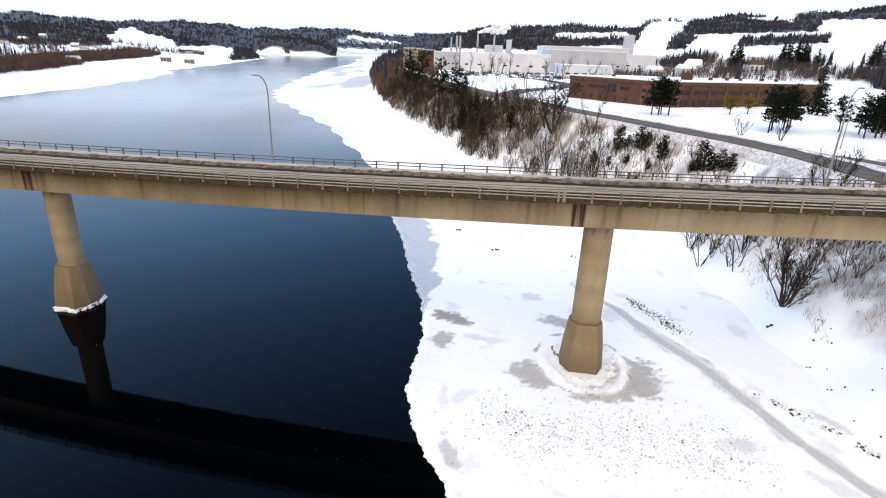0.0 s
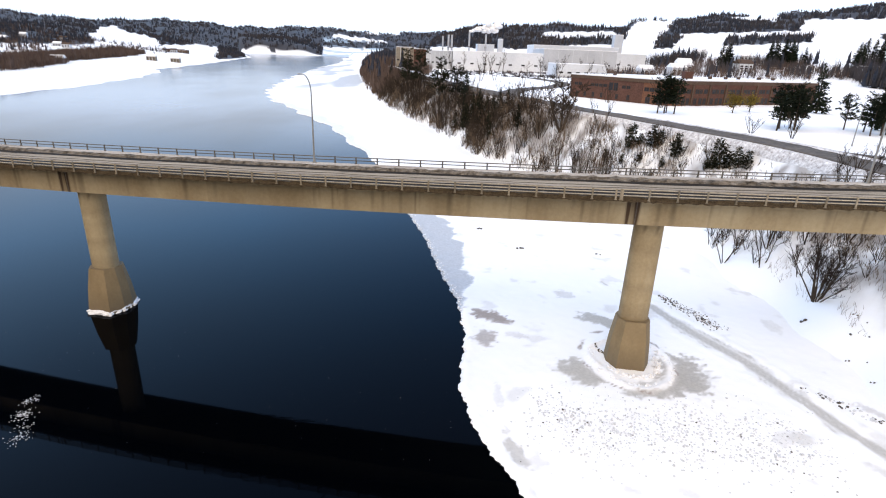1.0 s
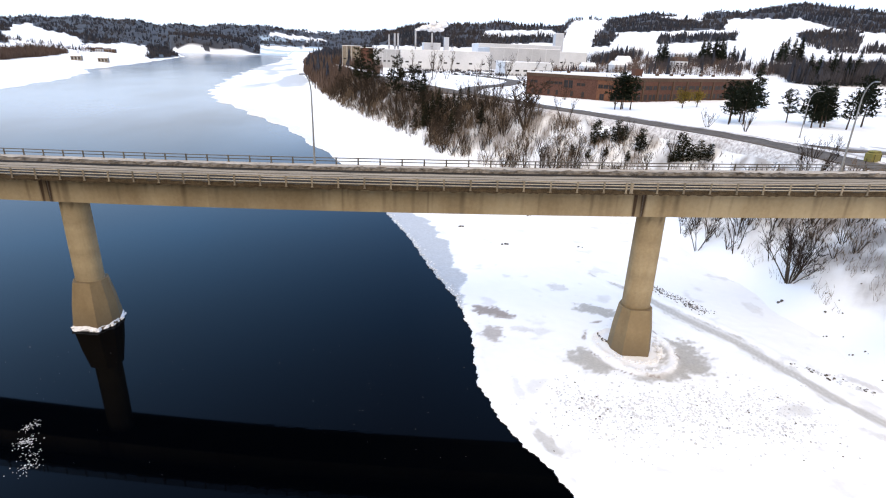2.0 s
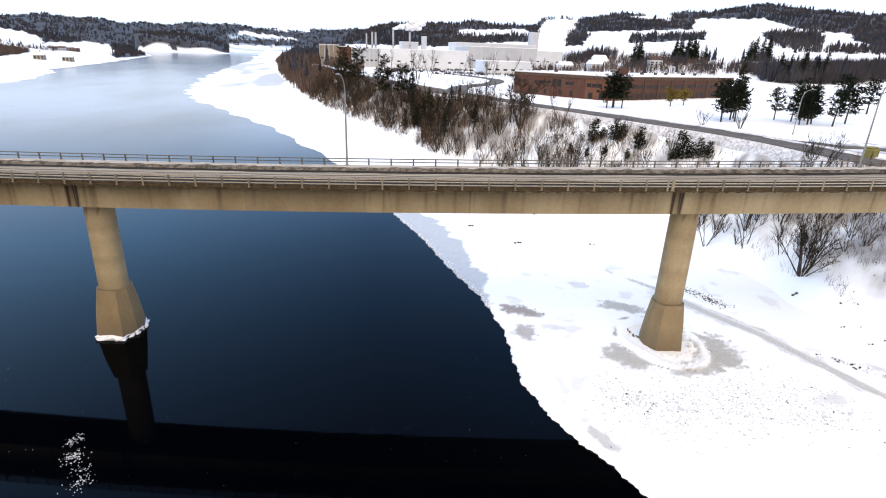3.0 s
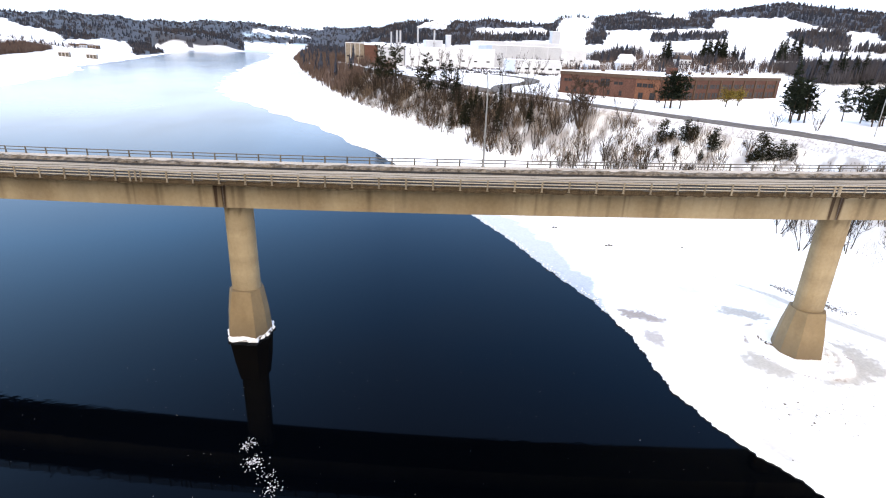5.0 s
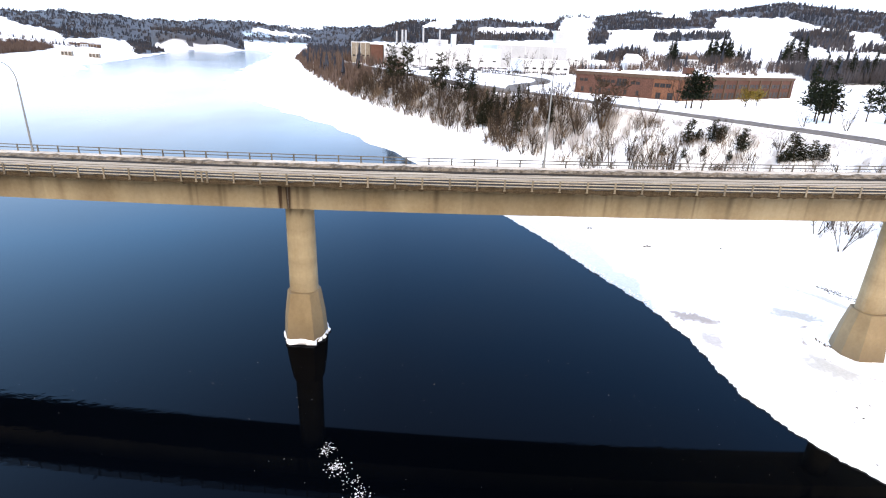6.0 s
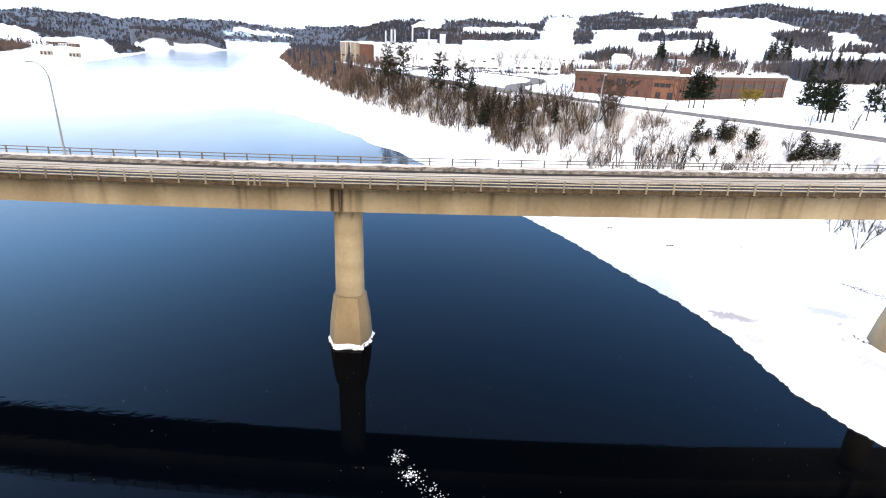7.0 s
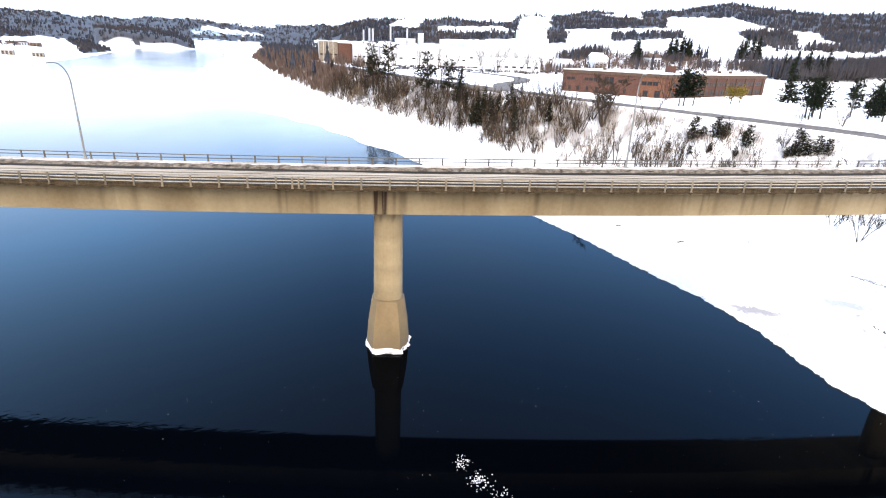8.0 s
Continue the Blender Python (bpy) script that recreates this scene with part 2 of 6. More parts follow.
def water_material():
    m, n, l, b = nodes_of("river water")
    geo = n.new("ShaderNodeNewGeometry").outputs["Position"]
    deep = noise_node(n, l, geo, 0.01, 3)
    open_water = blend(n, l, ramp(n, l, deep, 0.35, 0.65), (0.0002, 0.0004, 0.0008), (0.0004, 0.0008, 0.0016))
    # new ice film upstream, its pale colour also standing in for sky reflection
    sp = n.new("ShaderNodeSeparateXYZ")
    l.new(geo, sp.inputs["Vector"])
    pale_film = n.new("ShaderNodeMapRange")
    pale_film.interpolation_type = "SMOOTHSTEP"
    pale_film.inputs["From Min"].default_value, pale_film.inputs["From Max"].default_value = 110, 330
    pale_film.inputs["To Max"].default_value = 0.9
    l.new(sp.outputs["Y"], pale_film.inputs["Value"])
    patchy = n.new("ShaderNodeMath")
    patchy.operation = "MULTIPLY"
    l.new(pale_film.outputs["Result"], patchy.inputs[0])
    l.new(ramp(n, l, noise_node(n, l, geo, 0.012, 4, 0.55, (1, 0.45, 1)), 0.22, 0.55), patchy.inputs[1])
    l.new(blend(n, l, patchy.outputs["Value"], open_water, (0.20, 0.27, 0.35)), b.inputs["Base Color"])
    b.inputs["Roughness"].default_value, b.inputs["IOR"].default_value = 0.03, 1.11
    b.inputs["Specular Tint"].default_value = (0.2, 0.55, 1.0, 1)
    ruffled = n.new("ShaderNodeMapRange")
    ruffled.inputs["From Min"].default_value, ruffled.inputs["From Max"].default_value = 120, 420
    ruffled.inputs["To Min"].default_value, ruffled.inputs["To Max"].default_value = 0.04, 0.11
    l.new(sp.outputs["Y"], ruffled.inputs["Value"])
    l.new(ruffled.outputs["Result"], b.inputs["Roughness"])
    rip = noise_node(n, l, geo, 0.9, 3, 0.5, (1, 1.6, 1))
    patch = ramp(n, l, noise_node(n, l, geo, 0.03, 2, 0.5), 0.45, 0.72)
    mul = n.new("ShaderNodeMath")
    mul.operation = "MULTIPLY"
    l.new(rip, mul.inputs[0])
    l.new(patch, mul.inputs[1])
    bp = n.new("ShaderNodeBump")
    bp.inputs["Strength"].default_value, bp.inputs["Distance"].default_value = 0.4, 0.03
    l.new(mul.outputs["Value"], bp.inputs["Height"])
    l.new(bp.outputs["Normal"], b.inputs["Normal"])
    return m


def snow_material(name, masked):
    """Snow with drifts; masked: grey wet ice where the sheet's own 'grey' mask says so, brown where 'brush' says so."""
    m, n, l, b = nodes_of(name)
    geo = n.new("ShaderNodeNewGeometry").outputs["Position"]
    big = noise_node(n, l, geo, 0.06, 5, 0.55)
    mid = noise_node(n, l, geo, 0.55, 5, 0.6)
    fine = noise_node(n, l, geo, 3.0, 3, 0.6)
    col = blend(n, l, ramp(n, l, big, 0.3, 0.7), (0.83, 0.835, 0.85), (0.90, 0.90, 0.905))
    for mask, c in masked:
        at = n.new("ShaderNodeAttribute")
        at.attribute_name = mask
        # the mask's rim is broken up by the snow's own grain
        ma = n.new("ShaderNodeMath")
        ma.operation = "MULTIPLY_ADD"
        ma.inputs[1].default_value, ma.inputs[2].default_value = 0.5, -0.25
        l.new(mid, ma.inputs[0])
        ad = n.new("ShaderNodeMath")
        l.new(at.outputs["Fac"], ad.inputs[0])
        l.new(ma.outputs["Value"], ad.inputs[1])
        f = n.new("ShaderNodeMath")
        f.operation, f.use_clamp = "MULTIPLY", True
        l.new(ramp(n, l, ad.outputs["Value"], 0.15, 0.75), f.inputs[0])
        l.new(at.outputs["Fac"], f.inputs[1])
        col = blend(n, l, f.outputs["Value"], col, blend(n, l, ramp(n, l, fine, 0.3, 0.7), tuple(0.8 * v for v in c), c))
    l.new(col, b.inputs["Base Color"])
    b.inputs["Roughness"].default_value = 0.75
    b.inputs["Specular IOR Level"].default_value = 0.3
    bp = n.new("ShaderNodeBump")
    bp.inputs["Strength"].default_value, bp.inputs["Distance"].default_value = 0.3, 0.10
    l.new(mid, bp.inputs["Height"])
    b2 = n.new("ShaderNodeBump")
    b2.inputs["Strength"].default_value, b2.inputs["Distance"].default_value = 0.3, 0.05
    l.new(fine, b2.inputs["Height"])
    l.new(bp.outputs["Normal"], b2.inputs["Normal"])
    l.new(b2.outputs["Normal"], b.inputs["Normal"])
    return m


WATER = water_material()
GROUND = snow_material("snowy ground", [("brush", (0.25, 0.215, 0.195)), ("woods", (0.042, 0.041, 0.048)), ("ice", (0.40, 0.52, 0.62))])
ICE = snow_material("snow on ice", [("grey", (0.47, 0.45, 0.42)), ("blue", (0.50, 0.53, 0.57)), ("mud", (0.33, 0.28, 0.255))])


# ---- mesh helpers ----
def sheet(name, verts, faces, material, parent=None, label="", smooth=False):
    me = bpy.data.meshes.new(name)
    me.from_pydata(verts, [], faces)
    me.materials.append(material)
    if smooth:
        me.polygons.foreach_set("use_smooth", [True] * len(me.polygons))
    me.update()
    ob = new(name, me)
    if parent:
        ob.parent = parent
    if label:
        ob["label"] = label
    return ob


def mask(ob, name, values):
    a = ob.data.attributes.new(name, "FLOAT", "POINT")
    a.data.foreach_set("value", np.asarray(values, dtype=np.float32))


def empty(name, m, label, category, group="", kind=""):
    ob = tagged(new(name), label, category, group, kind)
    ob.empty_display_size = 0.2
    ob.matrix_basis = m
    return ob


def part(name, bm, material, parent, label="", smooth=False):
    me = bpy.data.meshes.new(name)
    bm.to_mesh(me)
    bm.free()
    me.materials.append(material)
    if smooth:
        me.polygons.foreach_set("use_smooth", [True] * len(me.polygons))
    ob = new(name, me)
    ob.parent = parent
    if label:
        ob["label"] = label
    return ob


def again(ob, name, m, parent):
    """One more part on the same mesh."""
    o = new(name, ob.data)
    o.parent = parent
    o.matrix_basis = m
    return o


def box(bm, x0, x1, y0, y1, z0, z1, bevel=0.0):
    r = bmesh.ops.create_cube(bm, size=1, matrix=Matrix.Translation(((x0 + x1) / 2, (y0 + y1) / 2, (z0 + z1) / 2)) @ Matrix.Diagonal((x1 - x0, y1 - y0, z1 - z0, 1)))
    if bevel:
        es = list({e for v in r["verts"] for e in v.link_edges})
        bmesh.ops.bevel(bm, geom=es, offset=bevel, segments=1, affect="EDGES")
    return bm


def tube(bm, a, b, r1, r2, sides=8):
    a, b = Vector(a), Vector(b)
    d = b - a
    q = d.to_track_quat("Z", "Y").to_matrix().to_4x4()
    bmesh.ops.create_cone(bm, cap_ends=True, segments=sides, radius1=r1, radius2=r2, depth=d.length, matrix=Matrix.Translation((a + b) / 2) @ q)
    return bm


def loft(rings, closed=True, caps=True):
    """Verts and faces through rings of equal length."""
    verts, faces, k = [], [], len(rings[0])
    for r in rings:
        verts += [tuple(p) for p in r]
    for i in range(len(rings) - 1):
        for j in range(k if closed else k - 1):
            a, b = i * k + j, i * k + (j + 1) % k
            faces.append((a, b, b + k, a + k))
    if caps and closed:
        faces.append(tuple(range(k))[::-1])
        faces.append(tuple(range(len(verts) - k, len(verts))))
    return verts, faces


WAVES = [(rng_a, rng_p) for rng_a, rng_p in zip(np.random.RandomState(3).uniform(0, 6.283, 24), np.random.RandomState(4).uniform(0, 6.283, 24))]


def lumps(x, y, size, octaves=4):
    """Smooth uneven field of about -1 to 1, with forms of that size."""
    out = 0.0
    for o in range(octaves):
        k = 6.283 / (size / 1.9 ** o)
        for i in range(5):
            a, p = WAVES[(o * 5 + i) % 24]
            out = out + np.sin(k * (np.cos(a) * x + np.sin(a) * y) * (0.7 + 0.13 * i) + p + 1.7 * np.sin(0.37 * k * (np.sin(a) * x - np.cos(a) * y) + i)) * 0.62 ** o
    return out / 5.0


def ease(u):
    u = np.clip(u, 0, 1)
    return u * u * (3 - 2 * u)


# ---- the lie of the land ----
MAIN_ROAD = [(92, 48), (76, 62), (68.8, 74), (67.0, 84), (67.0, 94), (66.0, 104), (62.8, 116), (57.0, 131), (49.0, 152), (40, 173), (28, 209), (16, 245), (5, 285), (-7, 330), (-20, 385), (-37, 470), (-50, 560)]


def near_line(x, y, pts):
    """Distance of places to a line of points."""
    best = np.full(np.shape(x), 1e9)
    for (ax, ay), (bx, by) in zip(pts[:-1], pts[1:]):
        dx, dy = bx - ax, by - ay
        t = np.clip(((x - ax) * dx + (y - ay) * dy) / (dx * dx + dy * dy), 0, 1)
        best = np.minimum(best, np.hypot(x - ax - t * dx, y - ay - t * dy))
    return best


def foot_right(y):
    """Where the river ice meets the near bank, as x."""
    base = np.interp(y, [-400, 30, 60, 84, 102, 122, 145, 167, 190, 228, 275, 330, 375, 450, 640, 750, 1000, 1400, 2000, 2700], [60, 42, 41, 43, 43, 35, 25, 14, 5, -3, -18, -34, -44, -59, -90, -108, -135, -190, -310, -420])
    return base + 1.2 * np.sin(y * 0.13) + 0.7 * np.sin(y * 0.37 + 1)


def shore_left(y):
    base = np.interp(y, [-400, 200, 313, 413, 483, 628, 698, 1000, 1565, 2437, 2700], [-230, -250, -257, -267, -276, -314, -350, -400, -513, -845, -900])
    return base + 2.5 * np.sin(y * 0.05) + 1.5 * np.sin(y * 0.13 + 1)


def edge_ice(y):
    """Where the shelf of ice ends at open water, as x."""
    base = np.interp(y, [-80, 20, 33, 40, 47, 58, 69, 84, 103, 109, 140, 169, 225, 281, 350, 405, 480, 600, 750, 900, 1083, 1300, 1600, 2000], [14, 5, 1, -2, -3, -2, -3, -6, -10, -11, -18, -26, -46, -72, -108, -130, -145, -163, -180, -196, -212, -228, -262, -330])
    far = np.clip((y - 60) / 250, 0.12, 3)
    return base + 0.12 * np.sin(y * 1.3) + 0.10 * np.sin(y * 3.1 + 2) + 0.08 * np.sin(y * 7.3 + 1) + far * (1.8 * np.sin(y * 0.21 + 0.5) + 1.2 * np.sin(y * 0.083))


def skyline(az):
    """Elevation of the near ridges' crest, in degrees, and its distance, by bearing."""
    el = np.interp(az, [-180, -90, -60, -38, -30, -25, -21, -17, -14.5, -12.4, -11, -10.3, -0.5, 0.4, 2, 3, 4.3, 8, 11, 12.7, 15, 18.8, 19.6, 23, 25.5, 27.2, 29.7, 32, 34.2, 36.2, 38.6, 40.5, 43.3, 45.7, 50, 70, 100, 180],
                   [1.5, 1.5, 1.5, 1.5, 1.5, 1.45, 1.4, 1.25, 1.1, 0.8, 0.2, -0.5, -0.5, 1.5, 2.1, 2.4, 2.75, 2.9, 3.05, 3.3, 3.0, 3.05, 3.65, 3.85, 4.15, 4.3, 4.2, 4.45, 4.45, 4.85, 5.08, 4.9, 4.5, 4.32, 4.2, 3.5, 2, 1.5])
    far = np.interp(az, [-180, -40, -25, -12, -9, 2, 19, 23, 90, 180], [1500, 1800, 2300, 2800, 2600, 1600, 1500, 2100, 2100, 1500])
    return el, far


def bearing(x, y):
    return np.degrees(np.arctan2(x + 25.0, y - 5.0)), np.hypot(x + 25.0, y - 5.0)


def land(x, y):
    """Height of the ground."""
    x, y = np.asarray(x, float), np.asarray(y, float)
    dr, dl, df = (x - foot_right(y)) * 0.95, shore_left(y) - x, (y - 2280.0 - 45.0 * np.sin(x * 0.011) - 20.0 * np.sin(x * 0.037))
    d = np.maximum(np.maximum(dr, dl), df)
    z = np.where(d < 0, np.maximum(-2.0, 0.25 + 0.35 * d), 0.25)
    rise_r = 17.3 * np.sin(np.pi / 2 * np.clip(dr / 27, 0, 1)) ** 1.15
    rise_l = 5.0 * ease(dl / 85) + 3 * ease((dl - 60) / 300)
    # the upper reach ramps up so it meets the horizon in the camera's view
    rise_f = 1.0 * ease(df / 60) + 29.0 * np.clip(df / 1250, 0, 1)
    z = z + np.where(dr > 0, rise_r, np.where(dl > 0, rise_l, np.where(df > 0, rise_f, 0)))
    az, r = bearing(x, y)
    el, far = skyline(az)
    crest = 33.3 + far * np.tan(np.radians(el - 0.36))
    start = np.interp(az, [-180, -40, -12, 2, 18, 27, 90, 180], [420, 420, 700, 700, 650, 330, 330, 420])
    u = np.clip((r - start) / (far - start), 0, 1)
    hill = np.maximum(crest - 17.5, 0) * (0.85 * u ** 1.35 + 0.15 * ease(u))
    z = z + hill * np.where(dl > 0, ease((dl - 70) / 520), ease(d / 160))
    ridge = 33.3 + 4400 * np.tan(np.radians(1.58 + 0.14 * np.sin(az * 0.5 + 1.2) + 0.08 * np.sin(az * 1.7)))
    z = z + np.maximum(ridge - z, 0) * ease((r - 2900) / 1500) * np.where(np.abs(az) < 100, 1, 0)
    rough_amp = ease(d / 10) * (0.12 + 0.25 * ease(1 - np.abs(dr / 13 - 1))) + ease((r - 700) / 900) * 6 * ease(d / 200)
    z = z + rough_amp * lumps(x, y, 9.0, 3) * np.where(r < 600, 1, 0) + ease((r - 700) / 900) * 5 * ease(d / 200) * lumps(x, y, 260.0, 4)
    # the shelf that carries the road
    by_road = (x > 20) & (x < 110) & (y > 40) & (y < 230)
    z = np.where(by_road, np.maximum(z, 17.35 - 1.6 * np.maximum(near_line(x, y, MAIN_ROAD) - 4.6, 0)), z)
    # the bank that carries the bridge's end
    off = np.abs(y - 56.0)
    z = np.maximum(z, np.where((x > 66) & (x < 400), 19.2 * ease((x - 66) / 16) - 0.55 * np.maximum(off - 7.5, 0), -5))
    return z


# open snowfields on the slopes, as outlines in bearing and height above the river's level line
CLEARINGS = [
    [(19.2, 1.2), (19.3, 2.5), (19.9, 3.32), (22.9, 3.5), (22.7, 2.75), (22.2, 2.1), (22.0, 1.2)],
    [(23.8, 0.6), (24.1, 2.35), (28, 2.5), (33.4, 2.75), (33.0, 3.62), (38.9, 3.65), (40.6, 3.07), (45.4, 2.45), (45.5, 2.05), (47, 1.7), (46, 1.3), (40.5, 0.9), (32, 0.6)],
    [(27.3, 3.72), (31.1, 4.0), (31.5, 3.6), (29.2, 3.52)],
    [(11.3, 2.15), (18.1, 2.42), (18.9, 1.9), (11.2, 1.6)],
    [(0, -9), (0, 0.45), (13, 0.55), (14, 1.0), (19.6, 1.35), (24.5, 1.5), (26, 1.0), (60, 0.95), (60, -9)],
]
THICKETS = [
    [(27.9, 1.96), (28.0, 1.36), (31.0, 1.6), (34.5, 1.85), (34.4, 2.34), (31.3, 2.2)],
    [(38.8, 2.6), (43.3, 2.65), (43.7, 1.35), (40.6, 1.2), (39.6, 1.9)],
    [(22.1, 1.0), (22.6, 2.2), (23.9, 2.3), (23.7, 1.0)],
]
LEFT_CLEARINGS = [
    [(-30.5, 0.3), (-29.7, 0.95), (-28.7, 1.05), (-27.6, 0.6), (-25.4, 0.15), (-25.3, -0.5), (-30, -0.8)],
    [(-45, -9), (-45, -0.75), (-33, -0.55), (-30, -0.5), (-25, -0.35), (-23, -0.2), (-20.4, -0.3), (-19.6, -9)],
]


def inside(px, py, outline):
    """1 where places lie inside an outline."""
    odd = np.zeros(np.shape(px), bool)
    for (ax, ay), (bx, by) in zip(outline, outline[1:] + outline[:1]):
        if ay != by:
            odd ^= ((ay > py) != (by > py)) & (px < (bx - ax) * (py - ay) / (by - ay) + ax)
    return odd


def fields(az, el):
    """1 where woods grow on the slopes, by bearing and by the height at which the slope is seen."""
    a = az + 0.10 * np.sin(el * 9.0) + 0.05 * np.sin(el * 23.0)
    e = el + 0.04 * np.sin(az * 2.9) + 0.03 * np.sin(az * 7.7 + 1)
    open_land, thick = np.zeros(np.shape(az), bool), np.zeros(np.shape(az), bool)
    for outline in CLEARINGS + LEFT_CLEARINGS:
        open_land |= inside(a, e, outline)
    for outline in THICKETS:
        thick |= inside(a, e, outline)
    w = np.where(open_land & ~thick, 0.0, 1.0)
    # frozen upper reach, raised to fit the camera's view; farms on last ridge
    w = np.where((az > -10.9) & (az < -5.0) & (el < 0.02), 0.0, w)
    far = (az > -17) & (az < 0.5) & (el > 0.55)
    patches = inside(az, e, [(-9.9, 1.25), (-7.5, 1.05), (-4.4, 0.75), (-4.6, 0.62), (-7.8, 0.75), (-10, 1.0)]) | inside(az, e, [(-7, 1.55), (-3.4, 1.58), (-3.4, 1.44), (-6.6, 1.42)])
    return np.where(far & patches, 0.0, w)


# ---- ground, water, ice ----
def make_ground():
    """One sheet to the horizon, finer near the middle and ahead."""
    ang = np.concatenate([np.linspace(-62, 62, 700), np.linspace(62, 298, 130)[1:-1]])
    rad = np.concatenate([[0.0], np.geomspace(22, 4800, 400)])
    A, Rr = np.meshgrid(np.radians(ang), rad)
    x, y = -25 + Rr * np.sin(A), 5 + Rr * np.cos(A)
    z = land(x, y)
    na, nr = len(ang), len(rad)
    verts = np.stack([x, y, z], -1).reshape(-1, 3)
    i, j = np.meshgrid(np.arange(nr - 1), np.arange(na), indexing="ij")
    a, b = i * na + j, i * na + (j + 1) % na
    quads = np.stack([a, a + na, b + na, b], -1).reshape(-1, 4)
    ob = sheet("ground", verts.tolist(), quads[:, ::-1].tolist(), GROUND, smooth=True)
    tagged(ob, "snow-covered river banks, fields and low hills under thin cloud", "ground", kind="structure")
    az, r = bearing(x, y)
    el = np.degrees(np.arctan2(z - 33.3, np.maximum(r, 1)))
    dr, dl = x - foot_right(y), shore_left(y) - x
    woods = fields(az, el) * ease((r - np.where(az > 20, 800, 560)) / np.where(az > 20, 250, 120)) * np.where((dr > 60) | (dl > np.where(y > 850, np.interp(y, [850, 1400], [45, 10]), 130)) | (y > 2335 + 45 * np.sin(x * 0.011)), 1, 0)
    band = np.where((dr > 1) & (y < 700) & (y > 40), ease((dr - 2) / 6) * ease((34 - dr) / 10), 0)
    band = band * np.clip(0.45 + 0.4 * ease((y - 140) / 40) + 0.6 * lumps(x, y, 9.0, 4), 0, 0.85)
    near = np.where((dr > 3) & (y <= 100) & (x < 90), ease((dr - 3) / 8) * 0.85 * np.clip(0.75 + 0.7 * lumps(x, y, 7.0, 3), 0, 1) * ease((y - 30) / 20), 0)
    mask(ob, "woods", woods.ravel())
    reach = ease((y - 2270) / 60) * ease((3700 - y) / 300) * ease((az + 11.2) / 0.6) * ease((-4.6 - az) / 0.8)
    mask(ob, "ice", (reach * ease(0.45 + 1.3 * lumps(x * 0.35, y * 1.1, 330.0, 3))).ravel())
    mask(ob, "brush", np.maximum(band, near).ravel())
    return ob


def make_water():
    s = 4700
    n = 24
    g = np.linspace(-s, s, n)
    verts = [(a, b, 0.0) for b in g for a in g]
    faces = [(j * n + i, j * n + i + 1, (j + 1) * n + i + 1, (j + 1) * n + i) for j in range(n - 1) for i in range(n - 1)]
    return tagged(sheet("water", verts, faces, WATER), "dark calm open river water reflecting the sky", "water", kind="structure")


